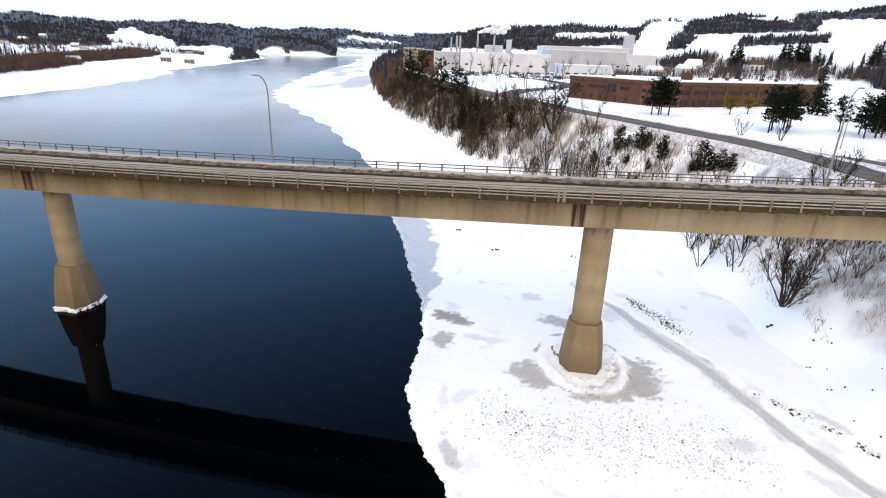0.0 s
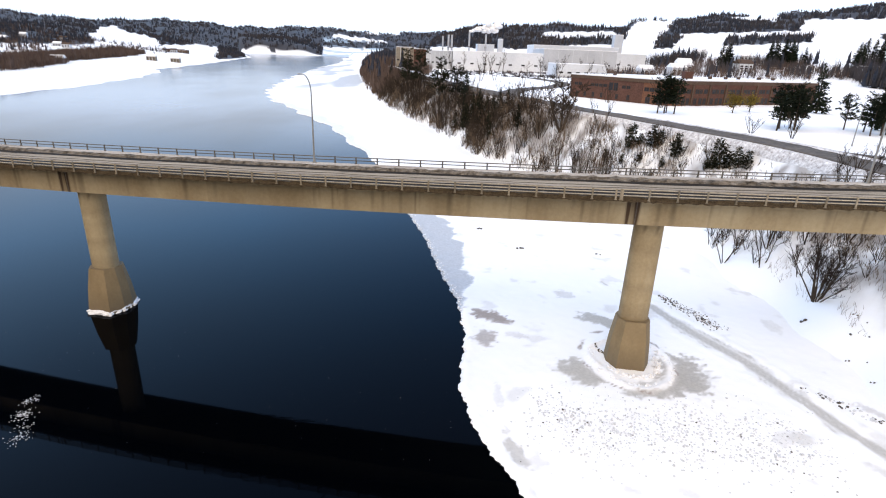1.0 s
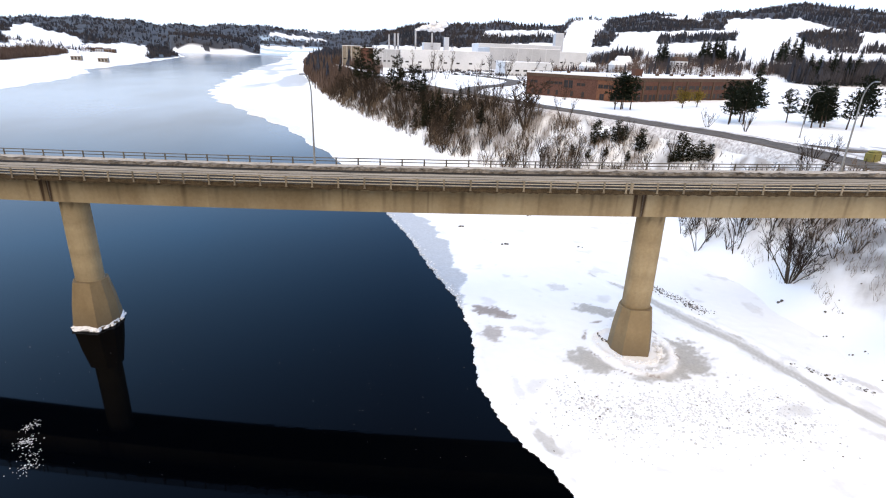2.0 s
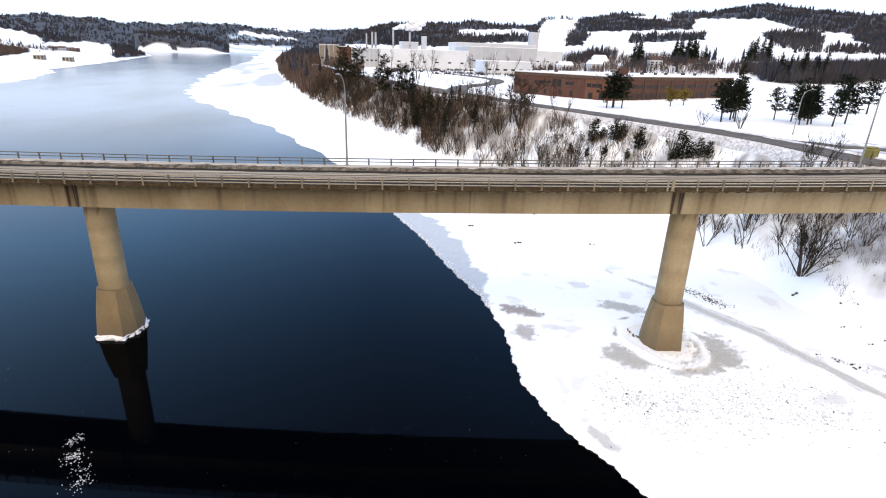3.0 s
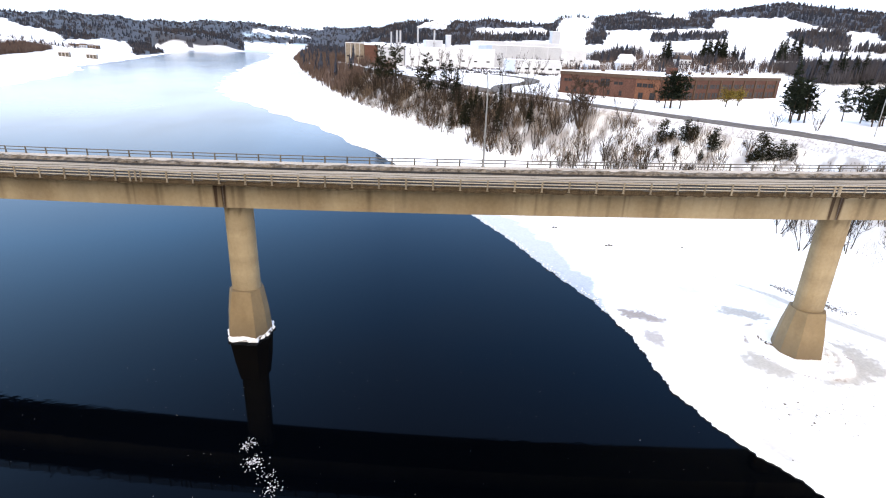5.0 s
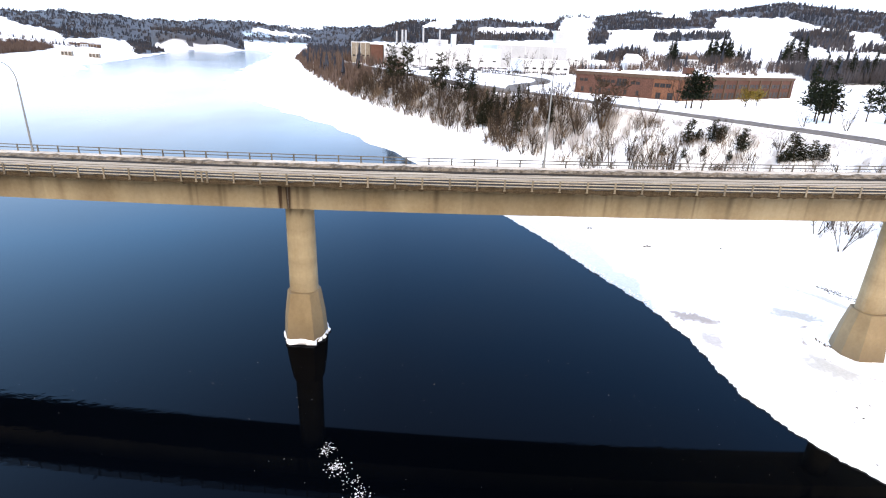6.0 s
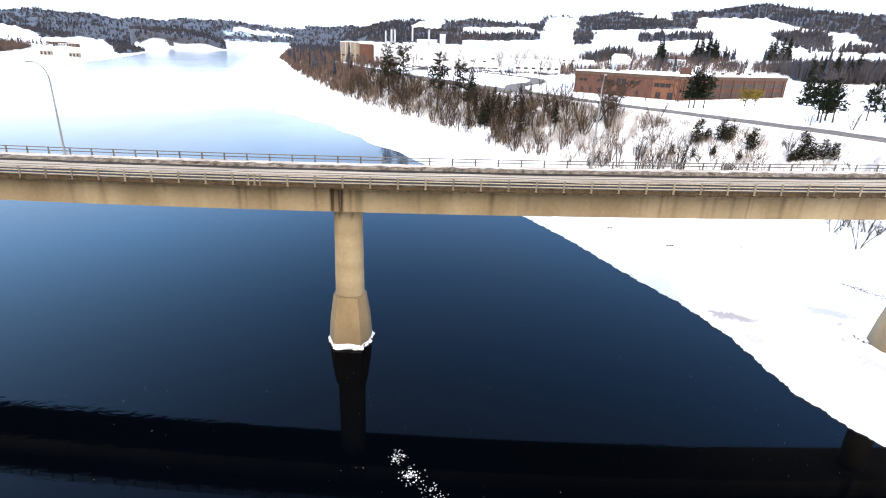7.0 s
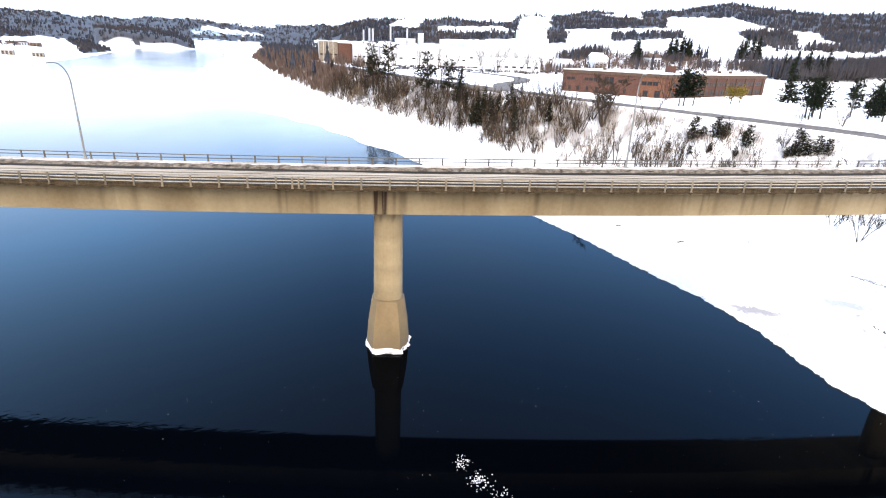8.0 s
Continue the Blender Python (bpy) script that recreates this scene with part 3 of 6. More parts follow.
def make_ice():
    ys = np.concatenate([np.arange(-70, 20, 2.0), np.arange(20, 112, 0.33), np.arange(112, 300, 1.5), np.arange(300, 2000, 9.0)])
    us = np.concatenate([np.linspace(0, 0.03, 6)[:-1] , np.linspace(0.03, 1, 150)])
    e, f = edge_ice(ys), foot_right(ys) + 9
    x = e[:, None] + (f - e)[:, None] * us[None, :]
    y = np.repeat(ys[:, None], len(us), 1)
    d = x - e[:, None]
    z = 0.26 + 0.05 * lumps(x, y, 6.0, 3) + 0.05 * np.clip(lumps(x, y, 1.6, 2), 0, 1)
    z = z + 0.10 * np.exp(-((d - 0.7) / 0.5) ** 2) * (1 + lumps(x, y, 2.5, 2)) - 0.12 * np.exp(-(d / 0.35) ** 2)
    thin = np.interp(y, [64, 70, 76, 100, 113], [0, 1.6, 4.4, 7.0, 6.0], left=0, right=0)
    thin = thin * (1 + 0.25 * lumps(x, y, 7.0, 3))
    blue = np.where(thin > 0.2, ease((thin - d) / 0.9 + 0.5), 0)
    far_thin = np.interp(y, [150, 180, 300, 420], [0, 4, 11, 0], left=0, right=0)
    blue = np.maximum(blue, 0.55 * np.where(far_thin > 0.2, ease((far_thin - d) / 3), 0))
    blue = np.maximum(blue, 0.85 * ease((y - 380) / 150) * ease((lumps(x * 0.8, y * 0.16, 60.0, 3) + 0.1) / 0.5))
    z = z - 0.14 * blue
    streak = near_line(x, y, [(52, 14), (42, 26), (36.8, 34.5), (33.8, 41.9), (32.5, 46.6), (30.8, 53.2), (27.1, 61), (24.8, 68), (20, 76)])
    wide = np.interp(y, [20, 45, 60, 76], [1.3, 1.5, 1.9, 0.4])
    grey = 0.85 * ease((wide - streak + 0.5 * lumps(x, y, 5.0, 3)) / 0.7) * (0.85 + 0.2 * np.sin(streak * 5 + 0.5 * lumps(x, y, 9.0, 2)))
    z = z - 0.12 * grey + 0.14 * np.exp(-((streak - wide - 0.5) / 0.35) ** 2) * (0.6 + 0.8 * lumps(x, y, 3.0, 3))
    def pool(cx, cy, rx, ry, turn, amount):
        c, s = math.cos(turn), math.sin(turn)
        px, py = ((x - cx) * c + (y - cy) * s) / rx, (-(x - cx) * s + (y - cy) * c) / ry
        return amount * ease((1.15 - np.hypot(px, py) - 0.34 * lumps(x, y, 4.5, 4) - 0.3 * lumps(x + 7, y * 1.4, 1.7, 3)) / 0.6)
    grey = np.maximum(grey, pool(21.6, 50.6, 3.6, 5.0, -0.25, 1.0))
    grey = np.maximum(grey, pool(17.2, 47.2, 3.6, 1.7, -0.15, 1.0))
    grey = np.maximum(grey, pool(10.4, 50.6, 3.2, 2.6, -0.75, 0.95))
    grey = np.maximum(grey, pool(16.2, 63.2, 3.9, 1.9, -0.45, 0.95))
    grey = np.maximum(grey, pool(13.0, 70.8, 2.2, 1.5, -0.4, 0.6))
    grey = np.maximum(grey, pool(23.5, 66.0, 2.5, 2.6, -0.9, 0.55))
    mud = pool(1.6, 63.4, 3.8, 1.7, -0.6, 0.95)
    mud = np.maximum(mud, pool(0.2, 57.6, 1.9, 2.6, 0.3, 0.75))
    mud = np.maximum(mud, pool(4.0, 58.5, 2.0, 0.9, -0.2, 0.5))
    mud = np.maximum(mud, pool(39.2, 43.8, 2.6, 1.0, -0.9, 0.55))
    grey = np.maximum(grey, pool(28.3, 40.0, 1.6, 1.0, 0.2, 0.6))
    grey = np.maximum(grey, pool(33.6, 35.4, 2.6, 1.2, -0.8, 0.6))
    grey = np.maximum(grey, pool(1.2, 38.0, 0.8, 3.2, 0.2, 0.75))
    grey = np.maximum(grey, pool(0.6, 46.0, 0.6, 3.0, 0.0, 0.5))
    grey = np.maximum(grey, 0.5 * ease((lumps(x, y, 9.0, 4) - 0.3) / 0.6) * np.where(y < 110, 1, 0.4))
    ring = np.exp(-((np.hypot((x - 16.7) / 1.1, (y - 53.0) / 1.3) - 4.0 - 0.35 * np.sin(3 * np.arctan2(y - 53, x - 16.7))) / 0.3) ** 2)
    z = z + 0.3 * ring * (0.8 + 0.6 * lumps(x, y, 1.7, 3))
    grey = grey * (1 - 0.9 * np.exp(-((np.hypot((x - 16.4) / 1.15, (y - 53.6) / 1.45) - 4.1) / 0.42) ** 2))
    rim = np.hypot((x - 16.4) / 1.15, (y - 53.6) / 1.45) + 0.25 * lumps(x, y, 3.0, 2)
    mud = np.maximum(mud, 1.0 * np.exp(-((rim - 4.5) / 0.16) ** 2) * ease(0.5 + 1.5 * lumps(x, y, 5.0, 2)))
    k = len(us)
    verts = np.stack([x, y, z], -1).reshape(-1, 3)
    skirt = np.stack([e + 0.12 * np.sin(ys * 9), ys, np.full_like(ys, -0.25)], -1)
    i, j = np.meshgrid(np.arange(len(ys) - 1), np.arange(k - 1), indexing="ij")
    a = i * k + j
    quads = np.stack([a, a + 1, a + k + 1, a + k], -1).reshape(-1, 4).tolist()
    n0 = len(verts)
    for q in range(len(ys) - 1):
        quads.append((n0 + q, q * k, (q + 1) * k, n0 + q + 1))
    ob = sheet("river_ice", np.concatenate([verts, skirt]).tolist(), quads, ICE, smooth=True)
    pad = np.zeros(len(ys))
    mask(ob, "grey", np.concatenate([grey.ravel(), pad]))
    mask(ob, "blue", np.concatenate([blue.ravel(), pad]))
    mask(ob, "mud", np.concatenate([mud.ravel(), pad]))
    return tagged(ob, "snow-covered shelf of river ice with grey wet patches", "ice", kind="structure")


make_ground()
make_water()
make_ice()

# ---- the bridge's line: near face of the girder ----
HEAD, BEND = -0.1587, 0.00142
S0, S1 = -88.0, 62.0


def bridge(s, off, h):
    """A place on the bridge: s metres along, off metres back from the near face, h above the girder's foot."""
    c = min(max(s, S0), S1)
    px, py = -15 + c * math.cos(HEAD) - BEND * c * c / 2 * math.sin(HEAD), 54.91 + c * math.sin(HEAD) + BEND * c * c / 2 * math.cos(HEAD)
    a = HEAD + math.atan(BEND * c)
    px, py = px + (s - c) * math.cos(a), py + (s - c) * math.sin(a)
    zc = min(max(s, -95), 75)
    z = 16.81 + 0.0196 * zc + 0.00004 * zc * zc / 2
    return Vector((px - off * math.sin(a), py + off * math.cos(a), z + h))


def bridge_turn(s):
    c = min(max(s, S0), S1)
    return HEAD + math.atan(BEND * c)


def run(name, section, material, parent, a=-168.0, b=104.0, step=2.0, label="", wobble=None):
    """A part drawn along the bridge, from a section of (off, h)."""
    n = int((b - a) / step)
    rings = []
    for i in range(n + 1):
        s = a + (b - a) * i / n
        sec = wobble(s, section) if wobble else section
        rings.append([bridge(s, o, h) for o, h in sec])
    v, f = loft(rings)
    return sheet(name, v, f, material, parent, label)


def s_at(x):
    lo, hi = -170.0, 110.0
    for _ in range(40):
        mid = (lo + hi) / 2
        lo, hi = (mid, hi) if bridge(mid, 0, 0).x < x else (lo, mid)
    return lo


PIERS = [s_at(v) for v in (-113.5, -48.9, 15.95)]


def make_bridge():
    rng = random.Random(11)
    top = empty("bridge", Matrix.Identity(4), "long tan concrete road bridge with steel railings, over the river", "bridge")
    # girder with streaks of dirty water down its face
    streaks = [(rng.uniform(-168, 104), rng.uniform(0.12, 0.45), rng.uniform(0.25, 0.75)) for _ in range(95)]
    streaks += [(rng.uniform(-168, 104), rng.uniform(0.8, 2.4), rng.uniform(0.15, 0.4)) for _ in range(34)]
    for p in (PIERS[0], s_at(-48.6), s_at(14.2)):
        streaks += [(p - 1.35, 0.2, 1.9), (p - 0.5, 0.26, 2.0), (p - 0.9, 0.6, 0.8), (p + 1.6, 0.25, 0.6)]
    drips = [(rng.uniform(-168, 104), rng.uniform(0.08, 0.35), rng.uniform(0.4, 1.0)) for _ in range(150)]
    heights = [0.0, 0.5, 1.2, 1.9, 2.5, 2.85]
    rings, stain = [], []
    tint = [rng.uniform(0.0, 0.26) for _ in range(60)]
    for i in range(int(272 / 0.15) + 1):
        s = -168 + 0.15 * i
        sec = [(0.0, h) for h in heights] + [(6.07, 2.85), (6.07, 0.0)]
        rings.append([bridge(s, o, h) for o, h in sec])
        for h in heights:
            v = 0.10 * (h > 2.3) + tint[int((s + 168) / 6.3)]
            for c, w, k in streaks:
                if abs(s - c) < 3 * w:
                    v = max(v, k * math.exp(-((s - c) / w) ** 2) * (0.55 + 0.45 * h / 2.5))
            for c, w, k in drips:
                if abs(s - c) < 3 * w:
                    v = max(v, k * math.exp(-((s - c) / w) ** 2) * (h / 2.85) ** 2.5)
            stain.append(v)
        stain += [0.0, 0.0]
    v, f = loft(rings)
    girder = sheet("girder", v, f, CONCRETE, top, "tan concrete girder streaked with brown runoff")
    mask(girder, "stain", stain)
    for p in (PIERS[0], s_at(-48.6), s_at(14.2)):
        bm = bmesh.new()
        box(bm, -0.05, 0.05, -0.012, 0.3, 0.02, 2.84)
        j = part("expansion_joint", bm, DEBRIS, top, "dark expansion joint")
        j.matrix_basis = Matrix.Translation(bridge(p - 0.55, 0, 0)) @ Matrix.Rotation(bridge_turn(p), 4, "Z")
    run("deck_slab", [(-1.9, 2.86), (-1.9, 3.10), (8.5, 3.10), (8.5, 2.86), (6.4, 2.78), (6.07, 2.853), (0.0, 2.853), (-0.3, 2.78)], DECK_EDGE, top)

    ragged = np.random.RandomState(17).uniform(-1, 1, (900, 2))

    def edge_wobble(s, sec):
        i = int((s + 168) / 0.34) % 900
        a_, b_ = ragged[i]
        return [(o + (0.04 * a_ if o < -1.9 else 0), h + (0.09 * b_ if h < 2.9 else 0.04 * a_)) for o, h in sec]
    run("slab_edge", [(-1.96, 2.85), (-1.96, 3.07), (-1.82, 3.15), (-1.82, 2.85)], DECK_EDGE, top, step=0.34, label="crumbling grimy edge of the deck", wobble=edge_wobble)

    def kerb_wobble(s, sec):
        k = 0.05 * math.sin(s * 2.1) + 0.04 * math.sin(s * 5.3 + 1)
        return [(o - (0.06 + 0.8 * abs(k)) * (i < 2), h + k * (i in (1, 2))) for i, (o, h) in enumerate(sec)]
    run("kerb", [(-1.8, 3.104), (-1.8, 3.30), (-1.38, 3.30), (-1.38, 3.104)], DECK_EDGE, top, step=0.4, wobble=kerb_wobble)
    run("kerb", [(6.9, 3.104), (6.9, 3.32), (8.43, 3.32), (8.43, 3.104)], FOOTWAY, top, label="far footway under trodden grey snow")
    run("roadway", [(-1.37, 3.104), (-1.37, 3.14), (6.89, 3.14), (6.89, 3.104)], ASPHALT, top, step=3, label="salt-stained wet asphalt roadway")
    # wet tracks; near band sized as dark ground behind rails in the camera's view
    for a_, b_ in ((4.7, 5.9), (-1.36, 1.55), (2.35, 2.5), (3.3, 3.5)):
        run("dark_track", [(a_, 3.141), (a_, 3.146), (b_, 3.146), (b_, 3.141)], DARK_TRACK, top, step=1.5, label="dark band along the roadway",
            wobble=lambda s, sec: [(o + 0.12 * math.sin(s * 0.4 + o) + 0.07 * math.sin(s * 1.7 + 2 * o), h) for o, h in sec])
    # railings
    for side, off, material, rails in (("near", -1.93, RAIL_PAINT, (3.46, 3.76, 4.06)), ("far", 8.33, RAIL_DARK, (3.70, 4.06))):
        rail_top = new("railing")
        rail_top.parent = top
        rail_top["label"] = "steel railing of slim posts and rails"
        for h in rails:
            w = 0.05 if h > 4.0 else 0.045
            run("rail", [(off - w, h - w), (off - w, h + w), (off + w, h + w), (off + w, h - w)], material, rail_top, step=2.65)
        bm = bmesh.new()
        y0 = -0.13 if side == "near" else -0.05
        foot = -0.30 if side == "near" else 0.0
        box(bm, -0.085, 0.085, y0, y0 + 0.09, foot, 0.83, 0.015)
        box(bm, -0.12, 0.12, y0 - 0.02, y0 + 0.12, foot, foot + 0.06)
        first = None
        k = 0
        s = -166.0
        while s < 102:
            m = Matrix.Translation(bridge(s, off, 3.30)) @ Matrix.Rotation(bridge_turn(s) + rng.uniform(-0.02, 0.02), 4, "Z")
            if first is None:
                first = part("post", bm, POST_PAINT if side == "near" else material, rail_top)
                first.matrix_basis = m
            else:
                again(first, "post", m, rail_top)
            s += 2.64
            k += 1
        if side == "near":
            for s in (s_at(-48.6) - 8.9, s_at(-48.6) - 8.3, s_at(14.2) - 3.2, s_at(14.2) - 2.6):
                again(first, "post", Matrix.Translation(bridge(s, off, 3.30)) @ Matrix.Rotation(bridge_turn(s), 4, "Z"), rail_top)
    return top


def make_pier(s, snow):
    """Round-nosed wall pier on a battered eight-sided foot; its own frame lies along the bridge, y back under it."""
    c = bridge(s, 2.85, 0)
    a = bridge_turn(s)
    topz = c.z
    ob = empty("bridge_pier", Matrix.Translation((c.x, c.y, 0)) @ Matrix.Rotation(a, 4, "Z"), "tan concrete bridge pier with a battered foot standing in the river", "bridge pier", "bridge piers")

    rings, st = [], []
    for i in range(15):
        z = 5.6 + (topz - 5.6) * i / 14
        w = 1.60 - 0.10 * (i / 14)
        pts = [(w * math.cos(6.2832 * q / 28), 1.28 * math.copysign(abs(math.sin(6.2832 * q / 28)) ** 0.8, math.sin(6.2832 * q / 28)), z) for q in range(28)]
        rings.append(pts)
        st += [0.3 * max(0, 1 - (i / 2.5)) + (0.2 if i in (5, 10) else 0.05 * (i % 3)) + (0.5 if i == 13 and j in (19, 23) else 0.0) for j in range(len(pts))]
    v, f = loft(rings)
    col = sheet("column", v, f, CONCRETE, ob, smooth=False)
    mask(col, "stain", st)

    bm = bmesh.new()
    box(bm, -1.25, 1.25, -1.12, 1.12, topz - 0.01, topz + 0.09)
    part("bearing", bm, DEBRIS, ob, "dark bearing joint under the girder")

    def eight(w, n, l, k, z):
        return [(-n, -l, z), (n, -l, z), (w, -k, z), (w, k, z), (n, l, z), (-n, l, z), (-w, k, z), (-w, -k, z)]
    rings = [eight(2.42, 1.6, 2.42, 0.75, -0.6), eight(2.36, 1.55, 2.35, 0.72, 0.5), eight(2.14, 1.36, 2.05, 0.68, 3.2), eight(1.77, 1.10, 1.62, 0.62, 5.75), eight(1.74, 1.08, 1.59, 0.61, 5.85), eight(1.66, 0.98, 1.48, 0.57, 5.86)]
    v, f = loft(rings)
    base = sheet("base", v, f, CONCRETE_LOW, ob, "darker battered concrete foot")
    mask(base, "stain", [0.5] * 8 + [0.45] * 8 + [0.05] * 8 + [0.1] * 8 + [0.35] * 16)
    rng = random.Random(int(s) + 500)
    rings = []
    if snow:
        for k in range(5):
            g, z = ((0.5, -0.15), (0.55, 0.08), (0.4, 0.28), (0.2, 0.42), (0.0, 0.5))[k]
            base_ring = eight(2.34 + g * 0.2, 1.5 + g * 0.15, 2.32 + g * 0.7, 0.72 + g * 0.2, z)
            ring = []
            for i in range(8):
                p, q = Vector(base_ring[i]), Vector(base_ring[(i + 1) % 8])
                for t in range(6):
                    w = p.lerp(q, t / 6)
                    n = 1 + rng.uniform(-0.07, 0.09) * (k in (1, 2))
                    ring.append((w.x * n, w.y * n, w.z + rng.uniform(-0.16, 0.16) * (k > 0)))
            rings.append(ring)
        v, f = loft(rings, caps=False)
        sheet("snow_collar", v, f, CLEAN_SNOW, ob, "white collar of snow and ice at the waterline")
    return ob


make_bridge()
for i, p in enumerate(PIERS):
    make_pier(p, i < 2)


def make_snow_bank(name, off0, off1, height, material, label, seed, a=-168.0, b=104.0, step=0.5):
    """Ploughed ridge of snow along the deck."""
    rng = np.random.RandomState(seed)
    n = int((b - a) / step)
    prof = [(0.0, 0.0), (0.18, 0.55), (0.38, 0.95), (0.6, 1.0), (0.8, 0.6), (1.0, 0.0)]
    verts, faces = [], []
    k = len(prof)
    for i in range(n + 1):
        s = a + step * i
        swell = 0.8 + 0.12 * math.sin(s * 0.31 + seed) * math.sin(s * 0.11) + 0.1 * math.sin(s * 2.3)
        for j, (u, h) in enumerate(prof):
            jit = rng.uniform(-0.2, 0.2, 2) if 0 < j < k - 1 else (rng.uniform(-0.05, 0.05), 0)
            verts.append(bridge(s, off0 + (off1 - off0) * u + jit[0], 3.142 + max(0.0, height * (h * max(swell, 0.3) + jit[1]))))
    for i in range(n):
        for j in range(k - 1):
            faces.append((i * k + j, (i + 1) * k + j, (i + 1) * k + j + 1, i * k + j + 1))
    ob = sheet(name, [tuple(v) for v in verts], faces, material)
    return tagged(ob, label, "snow", kind="stuff")


make_snow_bank("snow_bank", 5.8, 6.95, 0.36, DIRTY_SNOW, "dirty brown ridge of ploughed snow along the bridge's kerb", 5)
make_snow_bank("snow_bank", -1.4, -0.75, 0.16, DIRTY_SNOW, "low grimy slush line along the bridge's kerb", 8)


def make_street_lamp(m, height=10.2, reach=1.7):
    ob = empty("street_lamp", m, "tall grey steel street lamp with a curved arm", "street lamp", "street lamps")
    bm = bmesh.new()
    tube(bm, (0, 0, 0), (0, 0, 0.5), 0.17, 0.15, 10)
    tube(bm, (0, 0, 0.5), (0, 0, height - 2.2), 0.12, 0.075, 10)
    box(bm, -0.2, 0.2, -0.2, 0.2, 0, 0.05)
    part("pole", bm, POLE, ob)
    bm = bmesh.new()
    prev = Vector((0, 0, height - 2.2))
    for i in range(1, 9):
        t = i / 8 * math.pi / 2
        p = Vector((0, -reach * (1 - math.cos(t)), height - 2.2 + 2.2 * math.sin(t)))
        tube(bm, prev, p, 0.075 - 0.003 * i, 0.072 - 0.003 * i, 8)
        prev = p
    part("arm", bm, POLE, ob)
    bm = bmesh.new()
    box(bm, -0.13, 0.13, -reach - 0.65, -reach + 0.05, height - 0.07, height + 0.07, 0.04)
    part("lamp_head", bm, POLE, ob, "flat grey lamp head")
    return ob


LAMP = None
for x in (-81.2, -21.2, 41.2):
    s = s_at(x - 0.15 * 8.1)
    m = Matrix.Translation(bridge(s, 8.1, 3.32)) @ Matrix.Rotation(bridge_turn(s) - 0.2, 4, "Z")
    LAMP = make_street_lamp(m) if LAMP is None else copy_thing(LAMP, m)


# ---- roads on the bank ----
def ribbon(name, pts, width, material, lift, label, category, kind="structure", step=3.0, crown=0.0):
    """A strip that lies on the ground along a line of points."""
    P = [Vector((*p, 0)) for p in pts]
    line = []
    for i in range(len(P) - 1):
        a, b, c, d = P[max(i - 1, 0)], P[i], P[i + 1], P[min(i + 2, len(P) - 1)]
        n = max(2, int((c - b).length / step))
        for k in range(n):
            t = k / n
            line.append(0.5 * ((2 * b) + (c - a) * t + (2 * a - 5 * b + 4 * c - d) * t * t + (3 * b - a - 3 * c + d) * t ** 3))
    line.append(P[-1])
    rows = []
    for i, p in enumerate(line):
        d = (line[min(i + 1, len(line) - 1)] - line[max(i - 1, 0)]).normalized()
        n = Vector((-d.y, d.x, 0))
        row = []
        for u in (-0.5, -0.3, 0.0, 0.3, 0.5):
            q = p + n * width * u * (1 + 0.03 * math.sin(i * 0.9 + u * 3))
            row.append((q.x, q.y, float(land(q.x, q.y)) + lift + crown * (1 - abs(u) * 2)))
        rows.append([(row[0][0], row[0][1], row[0][2] - lift - 0.15)] + row + [(row[-1][0], row[-1][1], row[-1][2] - lift - 0.15)])
    v, f = loft(rows, closed=False)
    return tagged(sheet(name, v, f, material, smooth=True), label, category, kind=kind)



def beside(pts, off):
    """A line a few metres beside another."""
    out = []
    for i, p in enumerate(pts):
        d = (Vector(pts[min(i + 1, len(pts) - 1)]) - Vector(pts[max(i - 1, 0)])).normalized()
        out.append((p[0] - d.y * off, p[1] + d.x * off))
    return out


ribbon("road", MAIN_ROAD, 6.8, ROAD_FAR, 0.22, "grey wet winter road between snow banks", "road")
ribbon("road", [(160, 70), (120, 78), (95, 86), (81, 92), (74.5, 97.5), (69.5, 104.5), (65.5, 112)], 3.4, ROAD_FAR, 0.16, "narrow grey slip lane through the snow", "road")
ribbon("road", [(22, 222), (34, 262), (58, 300), (72, 350), (62, 410)], 9.0, ROAD_FAR, 0.18, "grey side road to the mill", "road")
for off_, a_, b_ in ((-4.8, 1, 9), (4.8, 0, 12)):
    ribbon("snow_ridge", beside(MAIN_ROAD, off_)[a_:b_], 2.2, BANK_SNOW, 0.16, "grey-brown ridge of ploughed snow beside the road", "snow", "stuff", crown=0.16)


# ---- trees ----
class Sticks:
    """Thin tapering limbs gathered into one mesh."""

    def __init__(self):
        self.v, self.f = [], []

    def limb(self, pts, radii, sides=3):
        base = len(self.v)
        for i, p in enumerate(pts):
            d = pts[min(i + 1, len(pts) - 1)] - pts[max(i - 1, 0)]
            a = d.cross(Vector((0.3, 0.2, 1))) if abs(d.z) < 0.9 * d.length else d.cross(Vector((1, 0.1, 0)))
            a.normalize()
            b = d.cross(a).normalized()
            for k in range(sides):
                t = 6.2832 * k / sides
                q = p + (a * math.cos(t) + b * math.sin(t)) * radii[i]
                self.v.append((q.x, q.y, q.z))
        for i in range(len(pts) - 1):
            for k in range(sides):
                a, b = base + i * sides + k, base + i * sides + (k + 1) % sides
                self.f.append((a, b, b + sides, a + sides))
        self.f.append(tuple(base + (len(pts) - 1) * sides + k for k in range(sides)))

    def blade(self, p, d, side, w):
        base = len(self.v)
        for q in (p - side * w * 0.5, p + d * 0.5 + side * w, p + d, p + d * 0.5 - side * w):
            self.v.append((q.x, q.y, q.z))
        self.f.append((base, base + 1, base + 2, base + 3))

    def mesh(self, name, material):
        me = bpy.data.meshes.new(name)
        me.from_pydata(self.v, [], self.f)
        me.materials.append(material)
        me.update()
        return me


